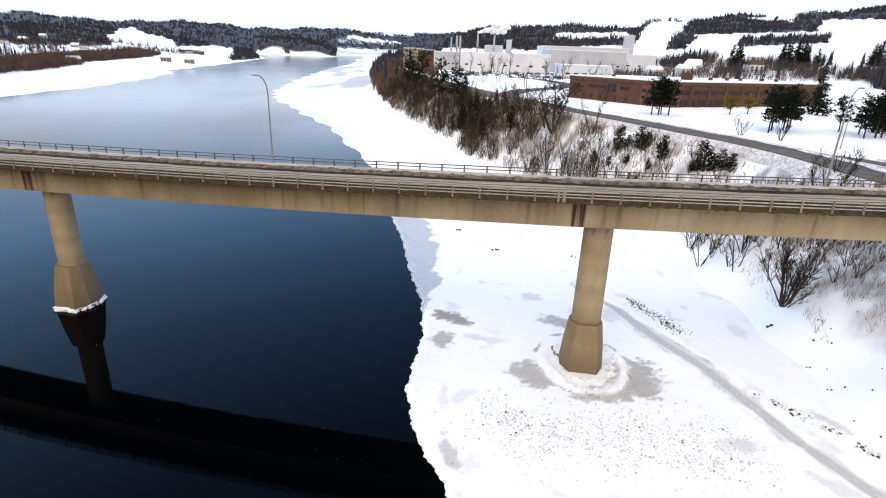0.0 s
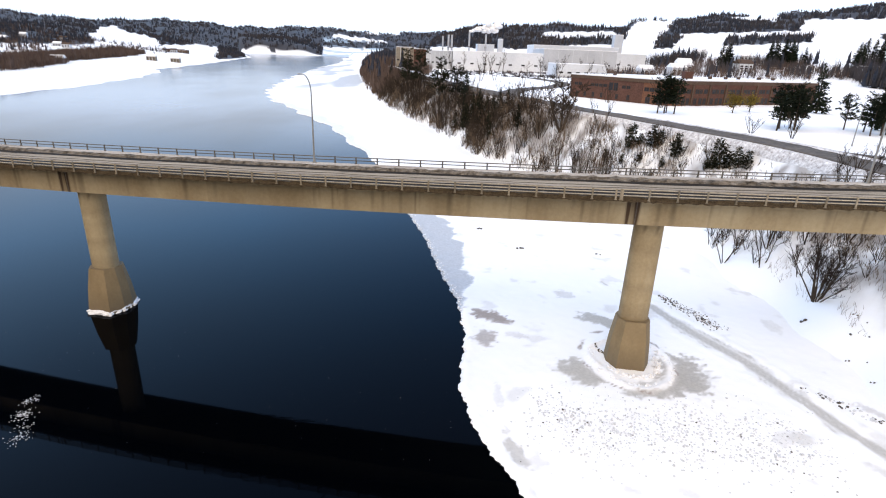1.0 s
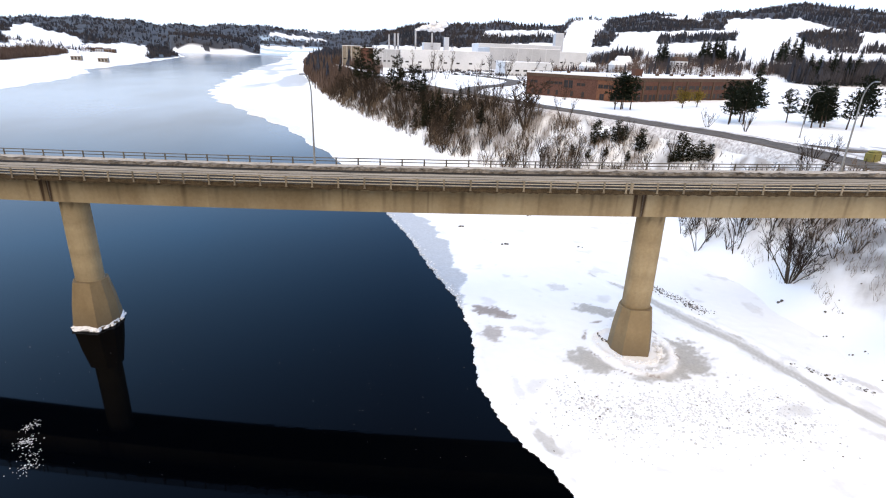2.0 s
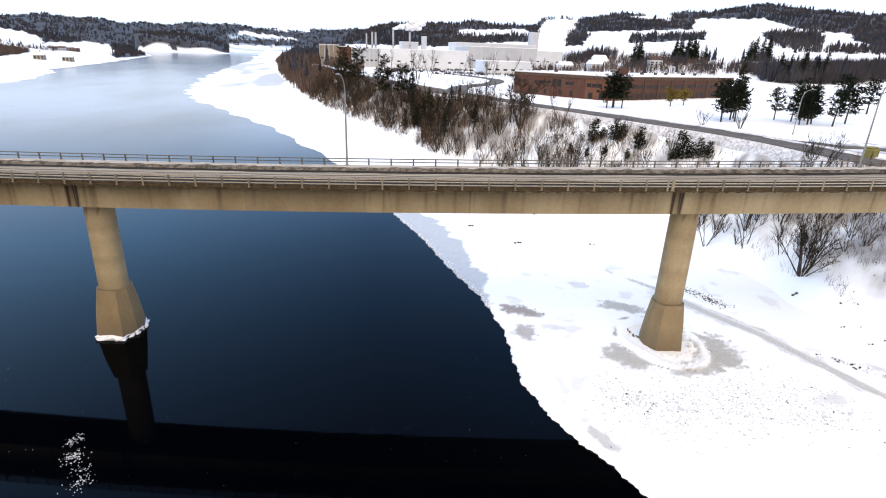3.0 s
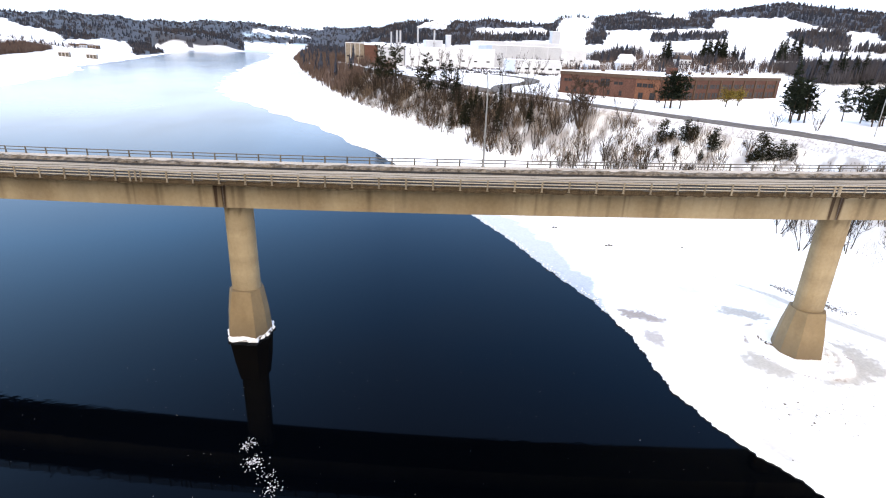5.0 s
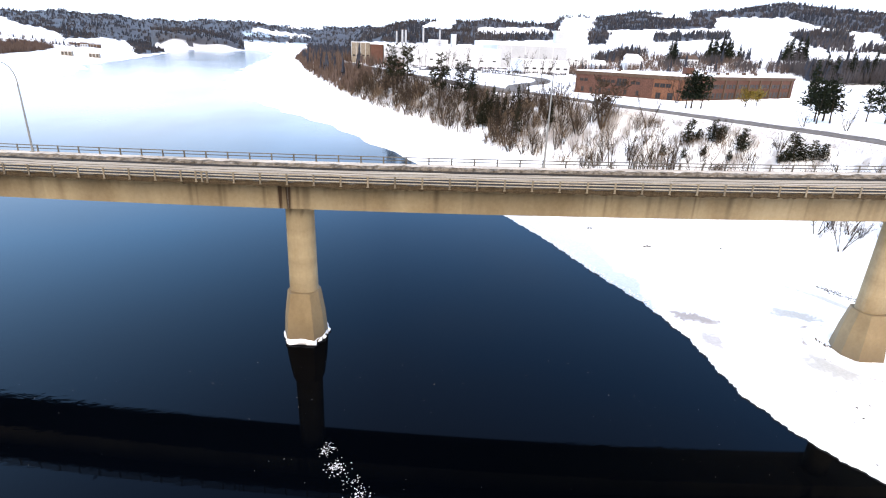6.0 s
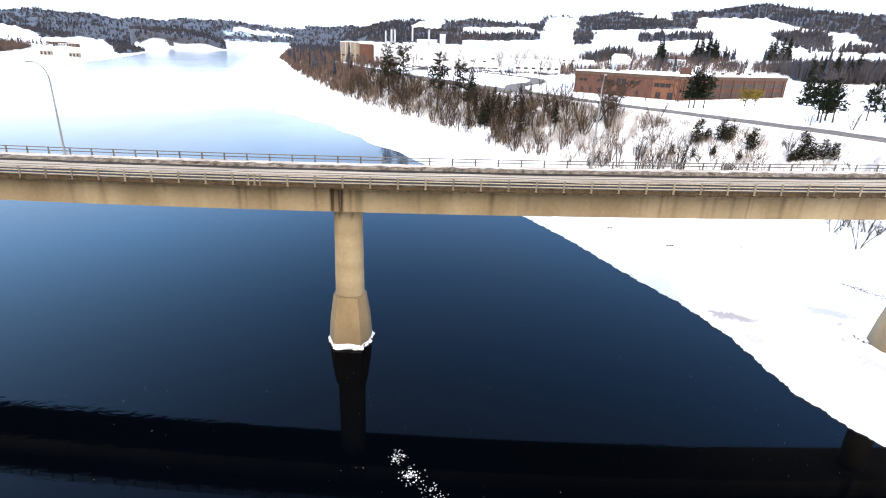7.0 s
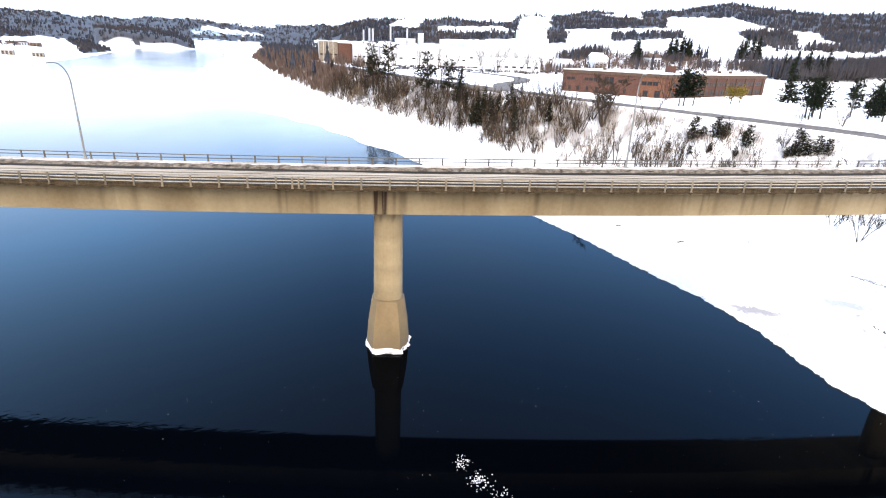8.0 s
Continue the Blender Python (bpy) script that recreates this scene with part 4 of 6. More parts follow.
def bent(rng, p, d, length, n, wander, lift=0.0):
    pts, q, v = [p.copy()], p.copy(), d.normalized()
    for i in range(n):
        v = (v + Vector((rng.uniform(-wander, wander), rng.uniform(-wander, wander), rng.uniform(-wander, wander) + lift))).normalized()
        q = q + v * (length / n)
        pts.append(q.copy())
    return pts


def bare_tree_meshes(seed, height, stems, spread, density, stem_r, twig_r=0.022):
    """Trunks and a crown of bare branches and twigs."""
    rng = random.Random(seed)
    trunk, crown = Sticks(), Sticks()

    def branches(pts, radii, length, level):
        n = len(pts)
        count = int(density * (1.0 if level == 0 else 0.62))
        for i in range(count):
            t = rng.uniform(0.28 if level == 0 else 0.2, 1.0)
            k = min(int(t * (n - 1)), n - 2)
            p = pts[k].lerp(pts[k + 1], t * (n - 1) - k)
            along = (pts[k + 1] - pts[k]).normalized()
            a = rng.uniform(0, 6.283)
            out = Vector((math.cos(a), math.sin(a), rng.uniform(-0.1, 0.5)))
            d = along * rng.uniform(0.5, 1.0) + out * rng.uniform(0.5, 1.0) * spread
            ln = length * rng.uniform(0.25, 0.5) * (1.15 - 0.55 * t)
            r = max(radii[k] * 0.42, twig_r)
            b = bent(rng, p, d, ln, 3, 0.22, 0.10)
            rr = [r, r * 0.75, r * 0.5, twig_r * 0.6]
            crown.limb(b, rr, 3)
            if level < 2:
                branches(b, rr, ln * (1.15 if level == 0 else 1.0), level + 1)
    for s in range(stems):
        a = 6.283 * s / stems + rng.uniform(-0.5, 0.5)
        lean = (0.08 if stems == 1 else rng.uniform(0.12, 0.45 + 0.03 * stems))
        d = Vector((math.cos(a) * lean, math.sin(a) * lean, 1))
        base = Vector((math.cos(a), math.sin(a), 0)) * (0.0 if stems == 1 else rng.uniform(0.1, 0.45)) + Vector((0, 0, -0.4))
        h = height * rng.uniform(0.75, 1.0)
        pts = bent(rng, base, d, h, 7, 0.10, 0.02)
        r0 = stem_r * rng.uniform(0.7, 1.0)
        radii = [r0 * (1 - 0.85 * i / 7) + twig_r for i in range(8)]
        trunk.limb(pts, radii, 5)
        branches(pts, radii, h, 0)
    return trunk.mesh("trunk", BARK), crown.mesh("crown", TWIG)


def conifer_meshes(seed, height, radius, bare, shape, needles, density=1.0):
    """A trunk and layered sprays of needles; shape: 'spire' or 'pine'."""
    rng = random.Random(seed)
    trunk, crown = Sticks(), Sticks()
    pts = bent(rng, Vector((0, 0, -0.4)), Vector((0, 0, 1)), height, 8, 0.03, 0.1)
    r0 = 0.018 * height + 0.04
    trunk.limb(pts, [r0 * (1 - 0.93 * i / 8) + 0.015 for i in range(9)], 6)
    z = bare * height
    while z < height * 0.99:
        t = (z / height - bare) / (1 - bare)
        if shape == "spire":
            reach = radius * (1 - t) ** 0.85 + 0.12
            droop, n, gap = -0.22 + 0.35 * t, int(7 * density) + 2, 0.035 * height
        else:
            reach = radius * (0.55 + 0.65 * math.sin(math.pi * min(1, 0.25 + 0.72 * t))) * rng.uniform(0.6, 1.1)
            droop, n, gap = 0.12 + 0.35 * t, int(6 * density) + 1, 0.06 * height
        for i in range(n):
            a = rng.uniform(0, 6.283)
            ln = reach * rng.uniform(0.65, 1.12)
            p = Vector((0, 0, z + rng.uniform(-0.5, 0.5) * gap))
            k = min(int(max(p.z + 0.4, 0) / height * 8), 7)
            p.x, p.y = pts[k].x, pts[k].y
            d = Vector((math.cos(a), math.sin(a), droop + rng.uniform(-0.1, 0.1)))
            b = bent(rng, p, d, ln, 3, 0.08, 0.03)
            crown.limb(b, [0.05, 0.035, 0.02, 0.008], 3)
            m = 4 + int(ln * (2.4 if shape == "spire" else 3.0) * density)
            for j in range(m):
                u = rng.uniform(0.2, 1.0) if shape == "spire" else rng.uniform(0.35, 1.05)
                kk = min(int(u * 3), 2)
                q = b[kk].lerp(b[kk + 1], u * 3 - kk)
                w = ln * (0.16 if shape == "spire" else 0.15) * rng.uniform(0.7, 1.3) + 0.10
                s = Vector((rng.uniform(-1, 1), rng.uniform(-1, 1), rng.uniform(-0.6, 0.7)))
                dd = (d * 0.6 + s).normalized() * w * 2.0
                crown.blade(q, dd, dd.cross(Vector((rng.uniform(-1, 1), rng.uniform(-1, 1), 1))).normalized(), w * 0.42)
        z += gap
    return trunk.mesh("trunk", BARK), crown.mesh("crown", needles)


def leafy_meshes(seed, height, radius, leaves):
    """A small broad crown that still holds its brown leaves."""
    rng = random.Random(seed)
    trunk, crown = Sticks(), Sticks()
    pts = bent(rng, Vector((0, 0, -0.3)), Vector((0, 0, 1)), height * 0.6, 5, 0.06, 0.1)
    trunk.limb(pts, [0.16, 0.14, 0.12, 0.10, 0.08, 0.05], 6)
    for i in range(34):
        a, t = rng.uniform(0, 6.283), rng.uniform(0.45, 1)
        p = pts[min(int(t * 5), 4)]
        b = bent(rng, p, Vector((math.cos(a), math.sin(a), rng.uniform(0.15, 1.2))), radius * rng.uniform(0.6, 1.05), 3, 0.2, 0.05)
        trunk.limb(b, [0.05, 0.04, 0.025, 0.01], 3)
        for j in range(26):
            q = b[rng.randint(1, 3)] + Vector((rng.gauss(0, 0.42), rng.gauss(0, 0.42), rng.gauss(0, 0.34)))
            d = Vector((rng.uniform(-1, 1), rng.uniform(-1, 1), rng.uniform(-1, 1))).normalized() * rng.uniform(0.25, 0.5)
            crown.blade(q, d, d.cross(Vector((0.2, 0.5, 1))).normalized(), 0.14)
    return trunk.mesh("trunk", BARK), crown.mesh("crown", leaves)


def stand(name, meshes, m, label, category, group):
    ob = empty(name, m, label, category, group)
    for part_name, me in zip(("trunk", "crown"), meshes):
        o = new(part_name, me)
        o.parent = ob
    return ob


def plant(rng, x, y, size=1.0, sink=0.0, lean=0.05):
    z = float(land(x, y)) - sink
    return Matrix.LocRotScale((x, y, z), Euler((rng.uniform(-lean, lean), rng.uniform(-lean, lean), rng.uniform(0, 6.283))), (size * rng.uniform(0.92, 1.08),) * 2 + (size * rng.uniform(0.92, 1.1),))


# bare trees and shrubs of the bank, in a few habits
SLIM = [bare_tree_meshes(20 + i, 10.5, 2 + i % 2, 0.5, 8, 0.17, 0.032) for i in range(4)]
CLUMP = [bare_tree_meshes(40 + i, 6.5, 6 + i % 3, 0.55, 5, 0.085, 0.030) for i in range(4)]
for me_pair in CLUMP[2:]:
    me_pair[1].materials[0] = REED
BIG = bare_tree_meshes(77, 12.0, 3, 1.2, 13, 0.30, 0.045)
DARK_BUSH = bare_tree_meshes(78, 8.2, 17, 0.5, 10, 0.10, 0.016)
DARK_BUSH[1].materials[0] = TWIG_DARK
DARK_STEM = [bare_tree_meshes(80 + i, 9.0, 3 + i, 0.5, 10, 0.12, 0.017) for i in range(2)]
for me_pair in DARK_STEM:
    me_pair[1].materials[0] = TWIG_DARK
SPIRE = [conifer_meshes(100 + i, 9.0, 2.0, 0.08, "spire", NEEDLE, 0.9) for i in range(2)]
ROUND = [conifer_meshes(110 + i, 9.0, 2.1, 0.30, "pine", NEEDLE, 1.15) for i in range(3)]
TALL_PINE = [conifer_meshes(120 + i, 18.0, 3.1, 0.40, "pine", NEEDLE_PINE, 1.25) for i in range(2)]
YOUNG = [conifer_meshes(130 + i, 7.0, 1.3, 0.2, "spire", NEEDLE_PINE, 0.6) for i in range(2)]
CEDAR = [conifer_meshes(150 + i, 9.0, 1.7, 0.05, "pine", NEEDLE_PINE, 1.3) for i in range(2)]
OLIVES = leafy_meshes(140, 7.0, 2.7, OLIVE)


def road_gap(x, y):
    return near_line(np.array(x), np.array(y), MAIN_ROAD)


def plant_bank():
    rng = random.Random(5)
    made = {}

    def put(key, meshes, m, label, category, group, name):
        if key in made:
            copy_thing_scaled(made[key], m)
        else:
            made[key] = stand(name, meshes, m, label, category, group)

    def copy_thing_scaled(ob, m):
        o = copy_thing(ob, m)
        o.matrix_basis = m
        return o
    n = 0
    tries = 0
    while n < 520 and tries < 12000:
        tries += 1
        y = 78 + 310 * rng.random() ** 1.0
        dr = rng.uniform(1.0, 25)
        x = float(foot_right(np.array(y))) + dr
        if road_gap(x, y) < 7.5 or (y < 92 and x < 44) or math.hypot(x - 32.5, y - 157) < 8:
            continue
        open_part = 92 < y < 150 and dr > 7
        if open_part and rng.random() < 0.55:
            continue
        if y < 114 and rng.random() < 0.6:
            continue
        r = rng.random()
        if y < 114:
            r = 1.0
        if r < 0.5 and not open_part:
            i = rng.randrange(4)
            put(("slim", i), SLIM[i], plant(rng, x, y, rng.uniform(0.5, 0.95) * (1.15 if y > 230 else 1)), "slim leafless grey-brown tree on the snowy bank", "tree", "bare trees on the bank", "bare_tree")
        else:
            i = rng.randrange(4)
            put(("clump", i), CLUMP[i], plant(rng, x, y, rng.uniform(0.55, 1.05) * (0.42 if y < 114 else 0.62 if open_part else 1)), "leafless brown shrub of many stems on the snowy bank", "shrub", "bare shrubs on the bank", "bare_shrub")
        n += 1
    # dark stems below the bridge
    for x, y, i, s in ((45.2, 77, 0, 0.85), (43.4, 84, 1, 0.8), (47.5, 80, 1, 0.95), (50.5, 76, 0, 0.9), (44.5, 91, 0, 0.8), (47.5, 71.5, 0, 0.55), (53.5, 72, 1, 0.8), (57, 66, 0, 0.6), (46.5, 95, 1, 0.8), (49, 88, 1, 0.9), (46.8, 86, 0, 0.75), (49, 82, 0, 0.8), (52, 80, 1, 0.85), (51, 68.5, 0, 0.6), (55, 77, 0, 0.9), (46.4, 90, 0, 0.8), (48.4, 99, 0, 0.85), (50, 93, 1, 0.9), (53, 84, 1, 0.9), (57, 72, 1, 0.8), (59, 80, 0, 0.9)):
        put(("stem", i), DARK_STEM[i], plant(rng, x, y, s), "dark leafless tree on the snowy bank below the bridge", "tree", "dark trees below the bridge", "bare_tree")
    for x, y, i, s in ((52, 62, 2, 0.45), (55, 60, 3, 0.5), (58, 63, 2, 0.55), (60, 70, 3, 0.7), (56, 68, 2, 0.6), (62, 64, 3, 0.6), (61, 75, 2, 0.7), (53, 65.5, 3, 0.5), (57.5, 69, 3, 0.6), (50.5, 63.5, 2, 0.35), (59, 60, 2, 0.5), (64, 67, 3, 0.6), (54.5, 74, 2, 0.6), (63, 71, 2, 0.6)):
        put(("clump", i), CLUMP[i], plant(rng, x, y, s), "", "", "", "bare_shrub")
    stand("bare_shrub", DARK_BUSH, plant(rng, 46.2, 65.3, 1.0), "large dark leafless bush with fanning stems in the snow", "shrub", "")
    stand("bare_tree", BIG, plant(rng, 31.4, 161.5, 1.0) @ Matrix.Diagonal((1.45, 1.45, 1.0, 1)), "broad leafless tree with a spreading crown on the bank", "tree", "")
    # conifers of the bank
    for x, y, s, i in ((-21.8, 316, 1.4, 0), (-15.0, 307, 1.3, 1), (-4.6, 258, 1.3, 0), (2.6, 246, 1.05, 1)):
        put(("tall", i), TALL_PINE[i], plant(rng, x, y, s), "tall dark pine with a bare lower trunk on the bank", "tree", "pines on the bank", "pine_tree")
    for x, y, s, i in ((7.0, 240, 1.75, 0), (-40, 420, 1.3, 1)):
        put(("spire", i), SPIRE[i], plant(rng, x, y, s, 0.3), "dark green spruce on the snowy bank", "tree", "spruces on the bank", "spruce_tree")
    for x, y, s, i in ((8, 210, 1.4, 0), (10, 204, 1.5, 1), (13, 207, 1.3, 0), (18, 206, 1.3, 1), (20, 203, 1.15, 0), (2, 221, 1.3, 1), (6, 226, 1.3, 0), (11, 213, 1.4, 1), (15.5, 203, 1.3, 0), (9, 219, 1.3, 1), (11, 217, 1.4, 0), (6, 211, 1.5, 1), (12, 186, 1.5, 0), (20.6, 177, 1.2, 1), (15, 196, 1.2, 1), (5, 214, 1.4, 0)):
        put(("young", i), YOUNG[i], plant(rng, x, y, s, 0.2), "young dark conifer among bare shrubs on the bank", "tree", "young conifers on the bank", "young_conifer")
    # bushy cedars at the slope's head
    for x, y, s, i in ((54.3, 111.6, 0.72, 0), (53.0, 112.6, 0.42, 1), (55.4, 110.2, 0.45, 0), (56.6, 108.9, 0.5, 1), (57.6, 107.6, 0.42, 0), (52.2, 113.2, 0.34, 1), (43.2, 135, 0.62, 0), (46.3, 130, 0.66, 1), (47.4, 128.6, 0.45, 0), (49.5, 123, 0.68, 1), (44.6, 133.4, 0.4, 1), (40, 131, 0.3, 0), (43, 127.5, 0.28, 1), (38, 137, 0.35, 0), (46.5, 122.5, 0.3, 1)):
        m = plant(rng, x, y, s, 0.5, 0.12) @ Matrix.Diagonal((1.2, 1.2, 1.0, 1))
        put(("cedar", i), CEDAR[i], m, "dark bushy evergreen shrub on the snowy bank", "shrub", "evergreen shrubs on the bank", "evergreen_shrub")
    # lawn of the brick building
    for x, y, s, i in ((62.5, 169, 1.15, 0), (65, 170, 1.2, 1), (67.5, 168.5, 1.1, 2), (66.5, 172, 1.1, 0), (79.5, 135, 1.0, 1), (82.5, 139, 1.15, 2), (86, 140, 1.2, 0), (84.5, 136, 1.1, 1),
                       (101, 141, 0.95, 2), (104, 138, 1.0, 0), (103, 131, 1.1, 1), (106, 133, 1.15, 2), (99.5, 130, 0.9, 0), (155, 173, 1.4, 1), (157, 164, 1.3, 2), (132, 166, 1.2, 0), (108, 128, 1.1, 2), (118, 134, 1.1, 1), (90, 144, 1.2, 0)):
        put(("round", i), ROUND[i], plant(rng, x, y, s), "dark green pine on a bare trunk in the snowy lawn", "tree", "pines on the lawn", "pine_tree")
    for x, y, s, i in ((127, 190, 1.75, 0), (112, 142, 1.2, 0), (121, 150, 1.3, 1)):
        put(("spire", i), SPIRE[i], plant(rng, x, y, s), "", "", "", "spruce_tree")
    for x, y, s in ((92, 180, 1.25), (101, 186, 1.15)):
        put("olive", OLIVES, plant(rng, x, y, s), "small tree holding olive-brown leaves before the brick building", "tree", "brown-leaved trees", "small_tree")
    for x, y, s, i in ((68.5, 127, 0.75, 2), (73.5, 119.5, 0.8, 3), (62.8, 85.5, 0.7, 2), (58, 205, 1.0, 2), (50, 232, 1.0, 3)):
        put(("lawn", i), CLUMP[i - 2], plant(rng, x, y, s), "small leafless tree on the snowy lawn", "tree", "small bare trees", "bare_tree")
    for x, y, s, i in ((46, 262, 1.2, 0), (60, 232, 1.1, 1), (40, 290, 1.1, 2), (20, 330, 1.1, 3), (30, 345, 1.2, 0), (72, 190, 1.0, 1), (5, 420, 1.3, 2), (85, 420, 1.4, 3), (110, 440, 1.4, 0), (35, 480, 1.5, 1), (50, 472, 1.6, 2), (42, 500, 1.4, 0), (92, 455, 1.5, 3), (18, 500, 1.3, 2), (75, 430, 1.3, 1), (128, 430, 1.4, 0)):
        put(("slim", i), SLIM[i], plant(rng, x, y, s), "", "", "", "bare_tree")


plant_bank()


def stuff_of(name, sticks, material, label, category):
    ob = new(name, sticks.mesh(name, material))
    return tagged(ob, label, category, kind="stuff")


def make_undergrowth():
    """Uncountable stems and dry grass over the bank's slope."""
    rng = np.random.RandomState(9)
    a, b = Sticks(), Sticks()
    m = 38000
    ys = 62 + 370 * rng.rand(m) ** 1.5
    drs = rng.uniform(0.3, 29, m)
    xs = foot_right(ys) + drs
    gap, thick, zs, die = near_line(xs, ys, MAIN_ROAD), lumps(xs, ys, 16.0, 2), land(xs, ys), rng.rand(m)
    keep = (gap > 6.5) & ~((ys < 112) & (drs < 9)) & ~((thick < -0.05) & (die < 0.85))
    for i in np.nonzero(keep)[0][:16000]:
        x, y, dr = xs[i], ys[i], drs[i]
        h = rng.uniform(1.0, 4.4) * (0.3 if y < 112 else 0.5 if y < 150 and dr > 8 else 1)
        d = Vector((rng.normal(0, 0.22), rng.normal(0, 0.22), 1)).normalized()
        p = Vector((x, y, zs[i] - 0.1))
        t = a if rng.rand() < 0.42 else b
        q = p + d * h
        t.limb([p, q], [0.05, 0.02], 3)
        for k in range(3):
            u = rng.uniform(0.3, 0.9)
            s = p.lerp(q, u)
            t.limb([s, s + Vector((rng.normal(0, 0.4), rng.normal(0, 0.4), rng.uniform(0.3, 0.9))) * h * 0.3], [0.026, 0.012], 3)
    xs, ys = rng.uniform(45.5, 68, 2600), rng.uniform(54, 76, 2600)
    zs, thick = land(xs, ys), lumps(xs, ys, 7.0, 2)
    for i in np.nonzero(thick >= -0.1)[0]:
        p = Vector((xs[i], ys[i], zs[i] - 0.05))
        h = rng.uniform(0.3, 1.3)
        b.limb([p, p + Vector((rng.normal(0, 0.35), rng.normal(0, 0.35), 1)) * h], [0.022, 0.008], 3)
    stuff_of("undergrowth", a, TWIG, "brown leafless thicket covering the snowy bank", "brush")
    stuff_of("undergrowth", b, REED, "pale dry brush covering the snowy bank", "brush")


make_undergrowth()


def spike(st, x, y, z, h, w, lobes, rng):
    """A far conifer: three ragged tiers."""
    q = rng.rand(3, lobes, 3)
    for tier, (top, foot, wide) in enumerate(((0.55, 0.04, 1.0), (0.8, 0.32, 0.72), (1.0, 0.58, 0.42))):
        base = len(st.v)
        st.v.append((x, y, z + h * top))
        for k in range(lobes):
            t = 6.283 * k / lobes + q[tier, k, 0]
            r = w * wide * (0.55 + 0.7 * q[tier, k, 1])
            st.v.append((x + r * math.cos(t), y + r * math.sin(t), z + h * (foot + 0.14 * q[tier, k, 2])))
        for k in range(lobes):
            st.f.append((base, base + 1 + k, base + 1 + (k + 1) % lobes))


def puff(st, x, y, z, h, w, rng, n=9, thin=0.075):
    """A far leafless tree: upright pointed sprays."""
    q = rng.rand(n, 5)
    for k in range(n):
        base = len(st.v)
        a = 6.283 * q[k, 0]
        ox, oy = w * (q[k, 1] - 0.5) * 1.1, w * (q[k, 2] - 0.5) * 1.1
        r, g, hh = w * thin * (0.6 + q[k, 3]), 0.3 + 0.3 * q[k, 0], h * (0.6 + 0.45 * q[k, 4])
        c, s = r * math.cos(a), r * math.sin(a)
        st.v += [(x + ox * 0.8, y + oy * 0.8, z), (x + ox + c, y + oy + s, z + hh * g), (x + ox * 1.05, y + oy * 1.05, z + hh), (x + ox - c, y + oy - s, z + hh * (g + 0.05))]
        st.f.append((base, base + 1, base + 2, base + 3))


